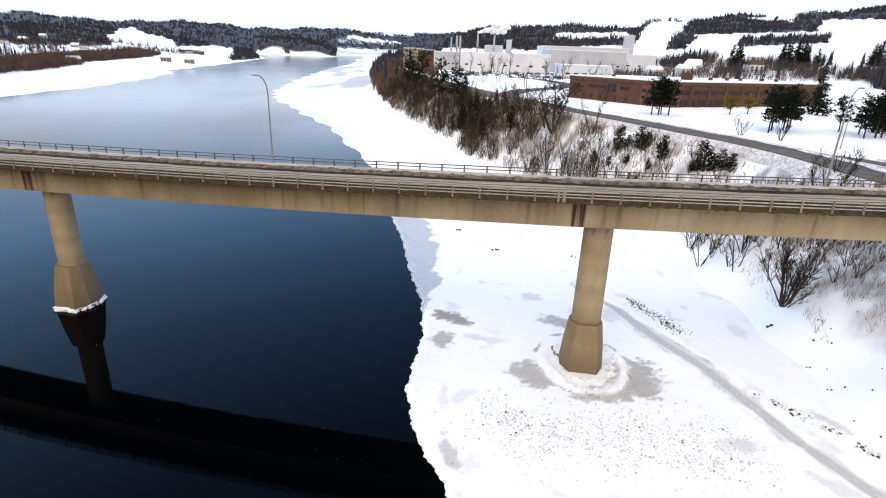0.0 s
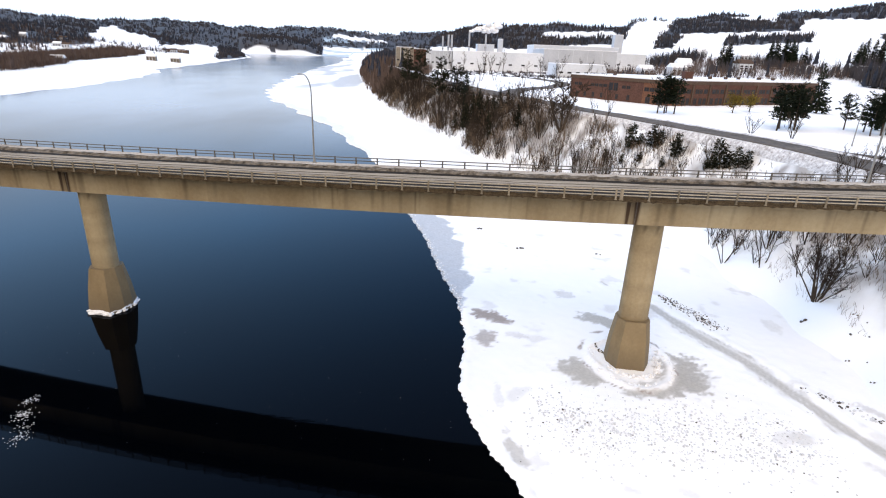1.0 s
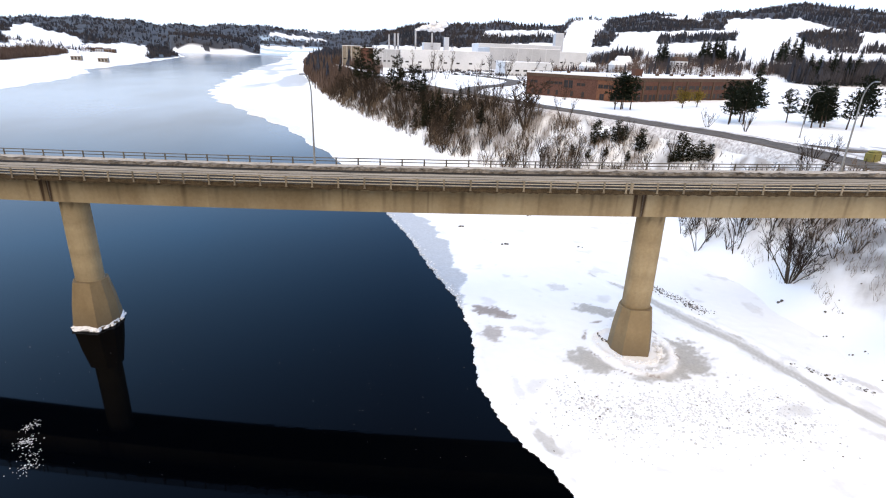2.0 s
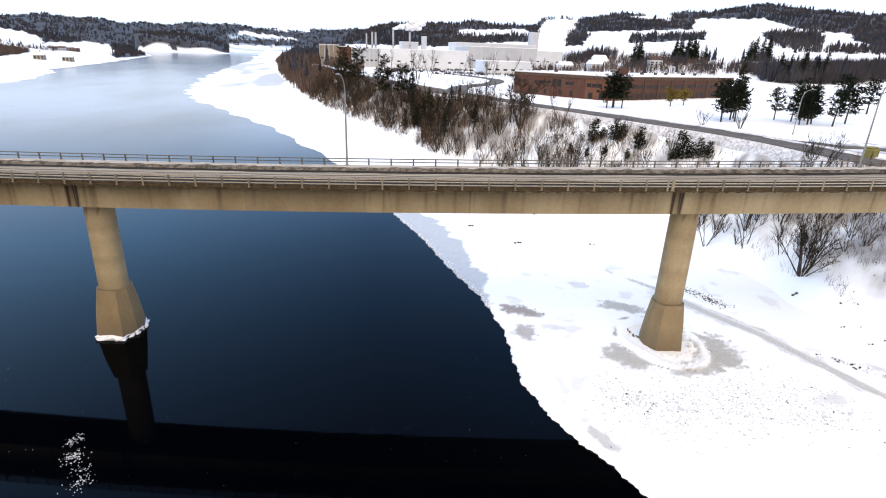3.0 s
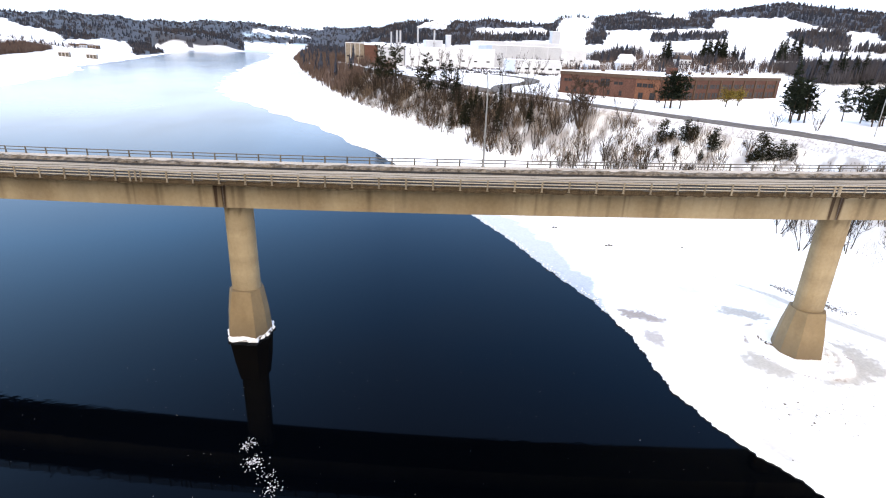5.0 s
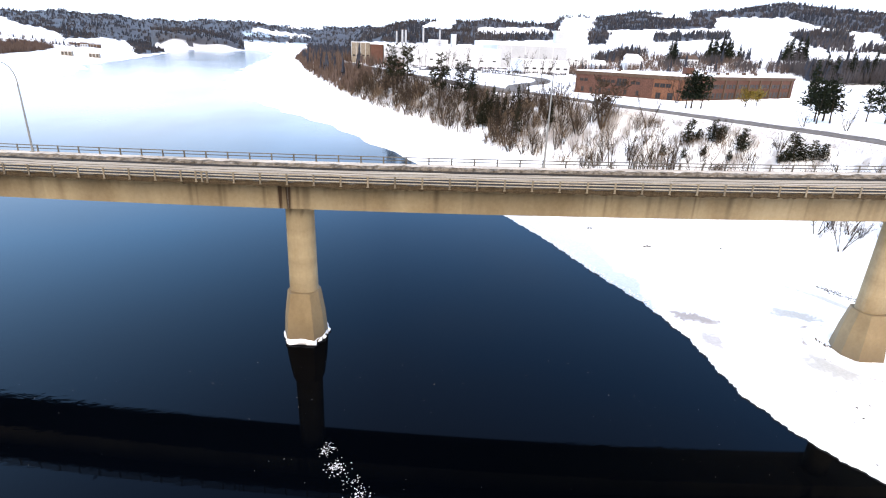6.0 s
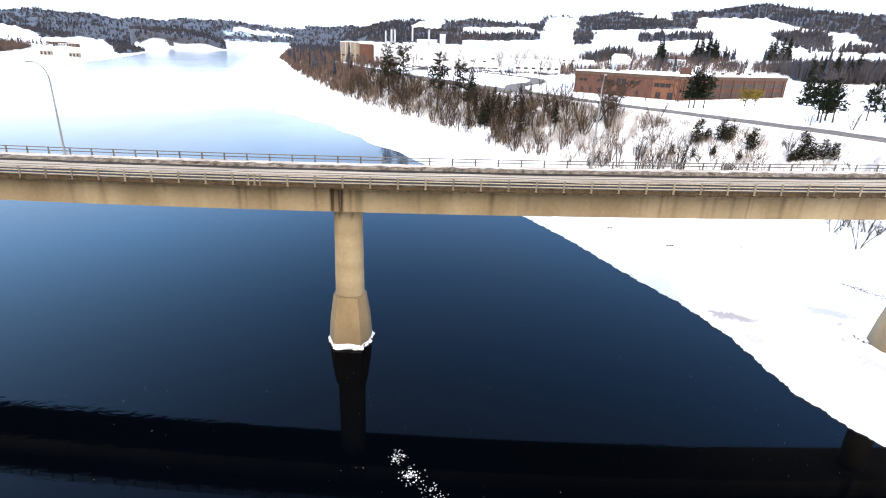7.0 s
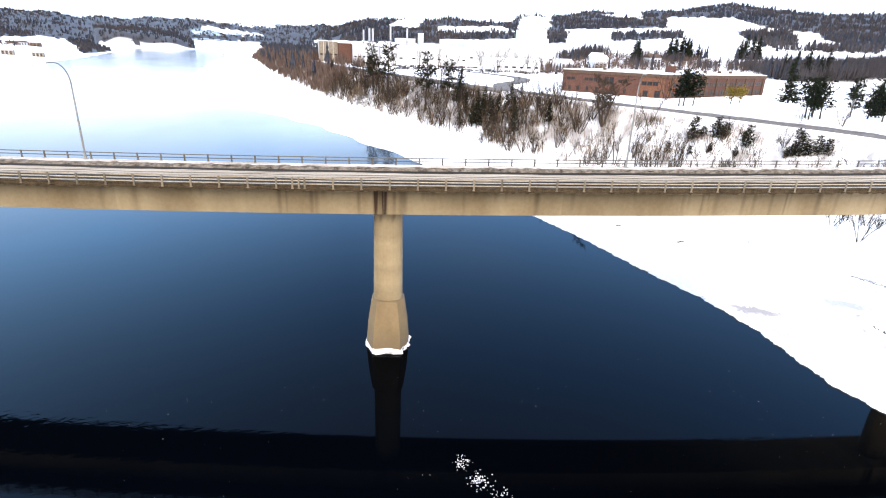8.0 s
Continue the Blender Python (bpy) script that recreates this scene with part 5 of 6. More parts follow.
def make_far_woods():
    """Woods on the slopes and shores, spread evenly as they are seen from the river."""
    rng = np.random.RandomState(21)
    dark, brown, grey = Sticks(), Sticks(), Sticks()
    n = 34000
    az = np.concatenate([rng.uniform(-58, 58, n), rng.uniform(-58, 58, n // 3)])
    lo = np.concatenate([np.full(n, 430.0), np.full(n // 3, 2600.0)])
    hi = np.concatenate([np.full(n, 3000.0), np.full(n // 3, 4500.0)])
    r = lo * (hi / lo) ** rng.rand(len(az)) ** 0.9
    x, y = -25 + r * np.sin(np.radians(az)), 5 + r * np.cos(np.radians(az))
    z = land(x, y)
    el = np.degrees(np.arctan2(z - 33.3, r))
    dr, dl = x - foot_right(y), shore_left(y) - x
    dry = (dr > 60) | (dl > np.where(y > 850, np.interp(y, [850, 1400], [50, 14]), 130)) | (y > 2340 + 45 * np.sin(x * 0.011))
    keep = (fields(az, el) > 0.5) & dry & (r > 560)
    mix = lumps(x, y, 340.0, 3)
    for i in np.nonzero(keep)[0]:
        h = rng.uniform(7, 14) * (1.0 if r[i] < 2400 else 1.4)
        if mix[i] + rng.uniform(-0.5, 0.5) > 0.12:
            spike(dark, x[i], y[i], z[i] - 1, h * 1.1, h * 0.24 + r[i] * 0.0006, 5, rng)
        else:
            puff(grey, x[i], y[i], z[i] - 1, h, h * 0.6 + r[i] * 0.001, rng, 8, 0.09)
    def grove(n, place, dark_share, tall, wide, rule=None, sprays=9, thin=0.07, pale=None):
        """Scatter n far trees; place gives x and y from arrays of random numbers."""
        gx, gy = place(rng.rand(n), rng.rand(n), rng.normal(0, 1, n))
        ok = np.ones(n, bool) if rule is None else rule(gx, gy)
        gz = land(gx, gy)
        for i in np.nonzero(ok)[0]:
            h = rng.uniform(*tall)
            if rng.rand() < dark_share:
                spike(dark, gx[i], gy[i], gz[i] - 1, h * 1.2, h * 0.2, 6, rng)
            else:
                puff(pale or brown, gx[i], gy[i], gz[i] - 0.5, h, rng.uniform(*wide), rng, sprays, thin)

    def far_side(u, v, g):
        yy = 330 + 800 * u
        return shore_left(yy) - (72 + 0.10 * (yy - 330)) - 62 * v, yy
    grove(5600, far_side, 0.0, (7, 14), (2.5, 5), None, 10, 0.05)
    # trees among the houses of the far shore
    grove(3200, lambda u, v, g: (shore_left(420 + 1000 * u) - 150 - 430 * v, 420 + 1000 * u), 0.22, (5, 13), (3, 6), lambda x, y: lumps(x, y, 120.0, 3) > 0.0, 12, 0.04)

    def up_river(u, v, g):
        yy = 395 + 900 * u ** 1.4
        return foot_right(yy) + 1 + 37 * v, yy
    grove(3000, up_river, 0.0, (6, 12), (1.5, 3.5), lambda x, y: near_line(x, y, MAIN_ROAD) > 8)
    grove(90, lambda u, v, g: (foot_right(430 + 700 * u) + 4 + 30 * v, 430 + 700 * u), 0.9, (10, 17), (1.5, 3), lambda x, y: near_line(x, y, MAIN_ROAD) > 8)
    # bare woods behind the lawn
    grove(3600, lambda u, v, g: (225 + 330 * (0.22 + 0.78 * u) + 14 * g, 335 + 60 * (0.22 + 0.78 * u) - 25 + 95 * v), 0.025, (7, 13), (2.5, 5), None, 16, 0.03, grey)
    # scattered trees among the houses on the slope
    grove(800, lambda u, v, g: (130 + 200 * u, 385 + 205 * v), 0.08, (5, 10), (2.5, 5.0), None, 16, 0.022)
    grove(200, lambda u, v, g: (236 + 44 * u, 590 + 70 * v), 0.08, (10, 17), (4, 7), None, 18, 0.022, grey)
    grove(800, lambda u, v, g: (200 + 220 * u, 370 + 190 * v), 0.08, (8, 15), (3.5, 6), lambda x, y: lumps(x, y, 60.0, 2) > 0.3, 18, 0.022, grey)
    grove(130, lambda u, v, g: (262 + 58 * u, 318 + 32 * v), 0.15, (9, 17), (4, 7), None, 18, 0.025, grey)
    grove(900, lambda u, v, g: (5 + 150 * u, 400 + 125 * v), 0.0, (1.2, 3.2), (2.0, 4.5), lambda x, y: lumps(x, y * 2.5, 60.0, 3) > 0.05, 12, 0.05, grey)
    stuff_of("far_woods", dark, FOREST_HAZY, "dark winter woods on the far hills", "woods")
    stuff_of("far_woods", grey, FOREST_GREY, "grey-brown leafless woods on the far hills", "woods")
    stuff_of("far_woods", brown, FOREST_BROWN, "brown leafless woods on the far slopes and shores", "woods")


make_far_woods()


# ---- buildings ----
def window_on(parent, a, b, u, z0, w, h, out=0.06, sill=False):
    """A framed dark window on the wall from a to b (plan points), u metres along it."""
    d = (b - a).normalized()
    n = Vector((d.y, -d.x, 0))
    m = Matrix((( d.x, n.x, 0, a.x + d.x * u), (d.y, n.y, 0, a.y + d.y * u), (0, 0, 1, z0), (0, 0, 0, 1)))
    bm = bmesh.new()
    t = 0.09
    for x0, x1, q0, q1 in ((0, w, 0, t), (0, w, h - t, h), (0, t, t, h - t), (w - t, w, t, h - t), (w / 2 - 0.04, w / 2 + 0.04, t, h - t)):
        box(bm, x0, x1, -0.05, out + 0.05, q0, q1)
    win = part("window", bm, FASCIA, parent)
    win.matrix_basis = m
    bm = bmesh.new()
    box(bm, t, w - t, -0.04, out, t, h - t)
    part("pane", bm, GLASS_DARK, win)
    return win


def make_school():
    """Long two-storey brick building, bent at its middle, under a flat snowy roof."""
    z0, z1 = 17.4, 26.3
    A, C, E = Vector((50, 232, 0)), Vector((77, 198, 0)), Vector((155, 233, 0))
    top = empty("brick_building", Matrix.Identity(4), "long red-brown brick building with dark windows and snowy flat roof", "building")
    nl, nr_ = Vector((0.78, 0.60, 0)), Vector((-0.41, 0.91, 0))
    B1, E1 = A + nl * 30, E + nr_ * 26
    inner = Vector((84, 236, 0))
    outline = [A, C, E, E1, inner + Vector((8, 14, 0)), B1]

    def prism(name, pts, za, zb, material, label="", parent=top):
        rings = [[(p.x, p.y, za) for p in pts], [(p.x, p.y, zb) for p in pts]]
        v, f = loft(rings)
        return sheet(name, v, f, material, parent, label)
    prism("wall", outline, z0 - 1, z1 - 1.25, BRICK)
    mid = sum(outline, Vector()) / len(outline)
    prism("fascia", [p + (p - mid).normalized() * 0.35 for p in outline], z1 - 1.25, z1, FASCIA, "brown band below the roof")
    prism("roof", [p + (p - mid).normalized() * 0.15 for p in outline], z1 + 0.004, z1 + 0.38, CLEAN_SNOW, "flat roof under snow")
    # panels by the corner: orange lit look put into paler brick; entrance pillars
    for a, b, u, w in ((A, C, 33.5, 9.4), (C, E, 0.6, 7.5)):
        d = (b - a).normalized()
        n = Vector((d.y, -d.x, 0))
        p, q = a + d * u + n * 0.03, a + d * (u + w) + n * 0.03
        rings = [[(p.x, p.y, z), (q.x, q.y, z), (q.x - n.x * 0.3, q.y - n.y * 0.3, z), (p.x - n.x * 0.3, p.y - n.y * 0.3, z)] for z in (z0, z1 - 1.26)]
        v, f = loft(rings)
        sheet("brick_panel", v, f, BRICK_LIT, top, "brick panel coloured a lit orange")
    for u, zz, w, h in [(10, 4.9, 1.7, 1.2), (12, 4.9, 1.7, 1.2), (14, 4.9, 1.7, 1.2), (16, 4.9, 1.7, 1.2), (18.6, 3.9, 1.9, 3.0), (20.8, 3.9, 1.9, 3.0), (24.5, 4.9, 1.7, 1.2), (26.5, 4.9, 1.7, 1.2), (2, 4.9, 1.7, 1.2), (4, 4.9, 1.7, 1.2),
                        (3, 0.8, 1.2, 2.0), (7, 0.8, 1.2, 2.0), (11, 0.8, 1.2, 2.0), (15, 0.8, 1.2, 2.0), (22, 0.8, 1.2, 2.0), (27, 0.8, 1.2, 2.0)]:
        window_on(top, A, C, u, z0 + zz, w, h)
    for u, zz, w, h in [(34.0, 4.6, 2.0, 1.5), (36.2, 4.6, 2.0, 1.5), (38.4, 4.6, 2.0, 1.5), (35.0, 0.3, 1.9, 2.4), (39.5, 0.3, 2.2, 2.6)]:
        window_on(top, A, C, u, z0 + zz, w, h, out=0.1)
    for i in range(9):
        for k, w in ((0.9, 2.1), (3.2, 1.5), (5.4, 2.1)):
            window_on(top, C, E, 4 + 8.8 * i + k, z0 + 4.4, w, 1.7)
        for k in (0.6, 3.4, 5.6):
            window_on(top, C, E, 4 + 8.8 * i + k, z0 + 0.5, 1.7, 2.4)
    for u in (3.4, 12.2, 21, 29.8, 38.6, 47.4, 56.2, 65, 73.8, 82.6):
        d = (E - C).normalized()
        n = Vector((d.y, -d.x, 0))
        p = C + d * u
        bm = bmesh.new()
        box(bm, -0.35, 0.35, -0.1, 0.45, z0 - 0.5, z1 - 1.26, 0.04)
        o = part("pilaster", bm, FASCIA, top)
        o.matrix_basis = Matrix(((d.x, n.x, 0, p.x), (d.y, n.y, 0, p.y), (0, 0, 1, 0), (0, 0, 0, 1)))
    for x, y, w, h, name in ((92, 218, 3.2, 2.6, "chimney"), (104, 224, 1.2, 1.0, "vent"), (112, 227, 1.1, 0.9, "vent"), (120, 232, 1.1, 0.9, "vent"), (131, 236, 1.3, 1.0, "vent"), (137, 236, 1.1, 1.0, "vent"), (66, 226, 1.2, 0.8, "vent")):
        bm = bmesh.new()
        box(bm, -w / 2, w / 2, -w / 2, w / 2, z1 + 0.3, z1 + 0.38 + h, 0.05)
        o = part(name, bm, BRICK if name == "chimney" else FASCIA, top, "brick chimney block" if name == "chimney" else "")
        o.matrix_basis = Matrix.Translation((x, y, 0))
    return top


make_school()


def make_block(name, x0, x1, y0, y1, ztop, material, label, category, turn=0.0, bays=0, roof="flat", group="", window_rows=1):
    """A far building: walls with piers between bays, windows and a snowy roof."""
    cx, cy = (x0 + x1) / 2, (y0 + y1) / 2
    zb = min(float(land(x, y)) for x in (x0, x1) for y in (y0, y1)) - 0.5
    ob = empty(name, Matrix.Translation((cx, cy, zb)) @ Matrix.Rotation(turn, 4, "Z"), label, category, group)
    w, d, h = (x1 - x0) / 2, (y1 - y0) / 2, max(ztop - zb, 4)
    bm = bmesh.new()
    box(bm, -w, w, -d, d, 0, h)
    part("wall", bm, material, ob)
    bm = bmesh.new()
    if roof == "flat":
        box(bm, -w - 0.2, w + 0.2, -d - 0.2, d + 0.2, h + 0.004, h + 0.5, 0.1)
        part("roof", bm, CLEAN_SNOW, ob, "flat roof under snow")
    else:
        vs = [bm.verts.new(p) for p in ((-w - 0.5, -d - 0.5, h - 0.1), (w + 0.5, -d - 0.5, h - 0.1), (w + 0.5, d + 0.5, h - 0.1), (-w - 0.5, d + 0.5, h - 0.1), (-w - 0.5, 0, h + d * 0.75), (w + 0.5, 0, h + d * 0.75))]
        for f in ((0, 1, 5, 4), (3, 4, 5, 2), (0, 4, 3), (1, 2, 5), (0, 3, 2, 1)):
            bm.faces.new([vs[i] for i in f])
        part("roof", bm, roof, ob, "pitched roof")
    for i in range(bays):
        u = -w + 2 * w * (i + 0.5) / bays
        bw = 2 * w / bays
        bm = bmesh.new()
        box(bm, u - bw / 2 - 0.15, u - bw / 2 + 0.15, -d - 0.22, -d + 0.05, 0, h - 0.02)
        part("pier", bm, WALL_WHITE, ob)
        for k in range(window_rows):
            zz = h * (0.35 + 0.5 * k / max(window_rows, 1))
            ww = min(bw * 0.5, 3.2)
            bm = bmesh.new()
            box(bm, u - ww / 2, u + ww / 2, -d - 0.1, -d + 0.05, zz, zz + min(1.3, h * 0.2))
            part("window", bm, GLASS_DARK, ob)
    return ob


MILL = "mill buildings"
make_block("mill_building", -46, -28.2, 562, 605, 36.0, WALL_TAN, "tan industrial hall with a snowy flat roof", "building", 0, 4, group=MILL)
make_block("mill_building", -28, -16, 551, 595, 34.8, BRICK, "red brick mill block with a snowy flat roof", "building", 0, 0, group=MILL)
make_block("mill_building", -15.5, 9, 541, 590, 34.0, WALL_GREY, "grey mill hall with white piers and a snowy roof", "building", 0, 6, group=MILL)
make_block("mill_building", 9.5, 94, 530, 600, 34.4, WALL_WHITE, "long white-clad mill hall with a snowy flat roof", "building", 0, 7, group=MILL)
make_block("mill_building", 38, 56, 612, 640, 42.0, WALL_WHITE, "white upper mill block with a snowy flat roof", "building", 0, 0, group=MILL)
make_block("mill_building", 60.5, 65.5, 615, 622, 48.0, WALL_WHITE, "narrow white mill tower", "building", 0, 0, group=MILL)
make_block("mill_building", 108, 186, 600, 670, 39.8, WALL_GREY, "large pale grey mill hall with a snowy flat roof", "building", 0, 5, group=MILL)
make_block("mill_building", 112, 216, 690, 740, 45.0, WALL_WHITE, "long white mill hall behind the others", "building", 0, 0, group=MILL)
make_block("mill_building", 88, 128, 440, 470, 27.5, WALL_WHITE, "low white store with a snowy flat roof", "building", 0.05, 6, group=MILL)
make_block("mill_building", 196, 232, 640, 676, 38.0, WALL_WHITE, "white mill annexe with a snowy roof", "building", 0, 3, group=MILL)
make_block("mill_building", 244, 256, 800, 812, 64.0, WALL_GREY, "square pale grey tower at the mill", "building", 0, 0, group=MILL)
for px_, py_, zt, wall, rf, lab in ((257, 480, 37.5, WALL_WHITE, FASCIA, "small white house with a dark pitched roof on the slope"), (214, 500, 33, WALL_WHITE, CLEAN_SNOW, "white house under a snowy pitched roof on the slope"), (232, 540, 36, WALL_GREY, CLEAN_SNOW, "grey house under a snowy pitched roof on the slope"),
                                    (196, 470, 29, WALL_GREY, CLEAN_SNOW, "grey house under a snowy pitched roof on the slope"), (188, 520, 31, WALL_WHITE, CLEAN_SNOW, "white house under a snowy pitched roof on the slope"), (-430, 640, 19, WALL_GREY, CLEAN_SNOW, "grey shed under snow on the far shore"),
                                    (-420, 905, 19, WALL_TAN, CLEAN_SNOW, "brown barn under snow on the far shore"), (-445, 880, 17, WALL_TAN, CLEAN_SNOW, "brown barn under snow on the far shore"), (-520, 700, 34, WALL_WHITE, CLEAN_SNOW, "white farmhouse under snow on the far shore"), (-455, 560, 20, WALL_WHITE, CLEAN_SNOW, "white house under snow on the far shore"),
                                    (-742, 938, 40, WALL_WHITE, FASCIA, "white house with a dark roof on the far slope"), (-770, 1020, 45, WALL_WHITE, CLEAN_SNOW, "white house under a snowy roof on the far slope"), (-841, 1171, 55, WALL_WHITE, CLEAN_SNOW, "white house under a snowy roof on the far slope"),
                                    (-797, 1227, 50, WALL_GREY, FASCIA, "grey house with a dark roof on the far slope"), (-665, 1026, 40, WALL_WHITE, FASCIA, "white house with a dark roof on the far slope"), (-703, 1060, 40, WALL_GREY, CLEAN_SNOW, "grey house under a snowy roof on the far slope"), (-621, 1342, 30, WALL_GREY, FASCIA, "grey house with a dark roof on the far slope"),
                                    (-560, 860, 30, WALL_WHITE, FASCIA, "white house with a dark roof on the far slope"), (-600, 930, 30, WALL_WHITE, CLEAN_SNOW, "white house under a snowy roof on the far slope"), (260, 624, 60, WALL_WHITE, FASCIA, "white house with a dark roof on the slope"), (300, 655, 60, WALL_WHITE, CLEAN_SNOW, "white house under a snowy roof on the slope"), (312, 583, 60, WALL_GREY, CLEAN_SNOW, "grey house under a snowy roof on the slope")):
    b = float(land(px_, py_))
    make_block("house", px_ - 6.5, px_ + 6.5, py_ - 4.5, py_ + 4.5, max(b + 4.5, min(zt, b + 6)), wall, lab, "house", 0.15, 3, roof=rf, group="houses", window_rows=2)


for x_, y_, w_ in ((-694, 1500, 26), (-640, 1420, 18)):
    make_block("barn", x_ - w_, x_ + w_, y_ - 7, y_ + 7, float(land(x_, y_)) + 7, FASCIA, "long dark barn under snow on the far shore", "barn", 0.1, 6, group="far barns")


def make_steam(x, y, z):
    """A low drifting plume above the mill: many small rounded billows."""
    rng = random.Random(8)
    bm = bmesh.new()
    for i in range(46):
        t = i / 45
        r = 1.0 + 2.2 * t * rng.uniform(0.6, 1.1)
        p = Vector((x + 30 * t + rng.gauss(0, 1.0), y + rng.gauss(0, 2.5), z + 5.5 * t ** 0.7 + rng.gauss(0, 0.6 + 1.6 * t)))
        q = bmesh.ops.create_icosphere(bm, subdivisions=2, radius=r, matrix=Matrix.Translation(p) @ Matrix.Diagonal((1.3, 1, 0.8, 1)))
        for v in q["verts"]:
            v.co += (v.co - p) * rng.uniform(-0.22, 0.22)
    me = bpy.data.meshes.new("steam_plume")
    bm.to_mesh(me)
    bm.free()
    me.materials.append(STEAM)
    me.polygons.foreach_set("use_smooth", [True] * len(me.polygons))
    tagged(new("steam_plume", me), "white steam drifting from a mill chimney", "steam", kind="stuff")


def make_stack(x, y, top_z, r):
    zb = float(land(x, y)) - 0.5
    ob = empty("mill_stack", Matrix.Translation((x, y, zb)), "tall pale steel mill chimney", "chimney", "mill chimneys")
    h = top_z - zb
    bm = bmesh.new()
    tube(bm, (0, 0, 0), (0, 0, h), r * 1.15, r, 12)
    part("shaft", bm, STACK, ob)
    bm = bmesh.new()
    tube(bm, (0, 0, h - 0.6), (0, 0, h + 0.25), r * 1.25, r * 1.25, 12)
    part("rim", bm, FASCIA, ob)
    bm = bmesh.new()
    tube(bm, (0, 0, h * 0.6), (0, 0, h * 0.6 + 0.4), r * 1.5, r * 1.5, 12)
    part("platform", bm, FASCIA, ob)


for x, y, zt, r in ((0.5, 606, 49.5, 0.8), (6.5, 606, 51, 1.0), (10, 606, 51, 1.0), (28.5, 606, 54, 0.9), (46, 606, 53, 0.9)):
    make_stack(x, y, zt, r)
make_steam(28.5, 606, 54.0)


# ---- vehicles ----
def make_van(m, paint, label, height=1.72):
    """Family van; x ahead, wheels on z = 0."""
    ob = empty("van", m, label, "car")
    k = height / 1.72
    lower = [(-2.45, 0.45), (-2.42, 0.95), (-2.3, 1.02), (1.15, 1.0), (1.95, 0.92), (2.38, 0.75), (2.46, 0.45), (2.3, 0.27), (-2.3, 0.27)]
    rings = []
    for y, s in ((-0.94, 0.97), (-0.97, 1.0), (0.97, 1.0), (0.94, 0.97)):
        rings.append([(x * s, y, 0.62 + (z - 0.62) * (0.94 if s < 1 else 1)) for x, z in lower])
    v, f = loft(rings)
    sheet("body", v, f, paint, ob)
    cab = [(-2.32, 1.0), (-2.22, 1.62 * k), (-1.9, 1.72 * k), (0.1, 1.72 * k), (0.5, 1.64 * k), (1.32, 1.0)]
    rings = []
    for y, top_in in ((-0.93, 0.0), (0.93, 0.0)):
        rings.append([(x, y * (1 if z < 1.1 else 0.80), z) for x, z in cab])
    v, f = loft(rings)
    sheet("cabin", v, f, paint, ob)
    for side in (-1, 1):
        for xa, xb in ((-2.08, -1.22), (-1.12, -0.22), (-0.12, 0.78)):
            y0, y1 = side * 0.925, side * 0.79
            xt = xb - 0.35 if xb > 0.5 else xb
            vs = [(xa, y0, 1.06), (xb, y0, 1.06), (xt, y1, 1.56 * k), (xa + 0.05, y1, 1.56 * k)]
            vs = [(x, y + side * 0.012, z) for x, y, z in vs] + [(x, y - side * 0.03, z) for x, y, z in vs]
            sheet("side_window", vs, [(0, 1, 2, 3), (7, 6, 5, 4), (0, 4, 5, 1), (1, 5, 6, 2), (2, 6, 7, 3), (3, 7, 4, 0)], GLASS_DARK, ob)
    vs = [(1.30, -0.82, 1.03), (1.30, 0.82, 1.03), (0.56, 0.68, 1.60 * k), (0.56, -0.68, 1.60 * k)]
    vs = [(x + 0.02, y, z + 0.015) for x, y, z in vs] + [(x - 0.04, y, z - 0.03) for x, y, z in vs]
    sheet("windscreen", vs, [(0, 1, 2, 3), (7, 6, 5, 4), (0, 4, 5, 1), (1, 5, 6, 2), (2, 6, 7, 3), (3, 7, 4, 0)], GLASS_DARK, ob)
    for x in (-1.5, 1.5):
        for side in (-1, 1):
            bm = bmesh.new()
            tube(bm, (x, side * 0.76, 0.34), (x, side * 0.99, 0.34), 0.34, 0.34, 18)
            w = part("tyre", bm, RUBBER, ob)
            bm = bmesh.new()
            tube(bm, (x, side * 0.90, 0.34), (x, side * 1.0, 0.34), 0.21, 0.19, 14)
            part("rim", bm, RIM, w)
    for side in (-1, 1):
        bm = bmesh.new()
        box(bm, 2.12, 2.42, side * 0.72 - 0.16, side * 0.72 + 0.16, 0.70, 0.86, 0.03)
        part("headlight", bm, LENS, ob)
        bm = bmesh.new()
        box(bm, -2.46, -2.34, side * 0.82 - 0.09, side * 0.82 + 0.09, 0.85, 1.25, 0.02)
        part("tail_light", bm, RED_LENS, ob)
        bm = bmesh.new()
        box(bm, 0.72, 0.86, side * 1.0 - 0.1, side * 1.0 + 0.1, 1.04, 1.18, 0.03)
        part("mirror", bm, paint, ob)
    bm = bmesh.new()
    box(bm, 2.3, 2.5, -0.85, 0.85, 0.30, 0.52, 0.04)
    part("bumper", bm, RUBBER, ob, "black bumper")
    return ob


s_van = s_at(64.0)
make_van(Matrix.Translation(bridge(s_van, 2.0, 3.145)) @ Matrix.Rotation(bridge_turn(s_van) + math.pi, 4, "Z"), PAINT_BLUE, "dark blue family van driving on the bridge", 1.72)
rng_c = random.Random(31)
CAR = None
for i in range(16):
    x, y = 62 + 9.5 * (i % 8) + rng_c.uniform(-2, 2), 500 + 12 * (i // 8) + rng_c.uniform(-1.5, 1.5)
    m = Matrix.Translation((x, y, float(land(x, y)) + 0.02)) @ Matrix.Rotation(1.57 + rng_c.uniform(-0.1, 0.1), 4, "Z")
    CAR = make_van(m, PAINT_DARK, "dark car parked in the mill's snowy yard", 1.55) if CAR is None else copy_thing(CAR, m)

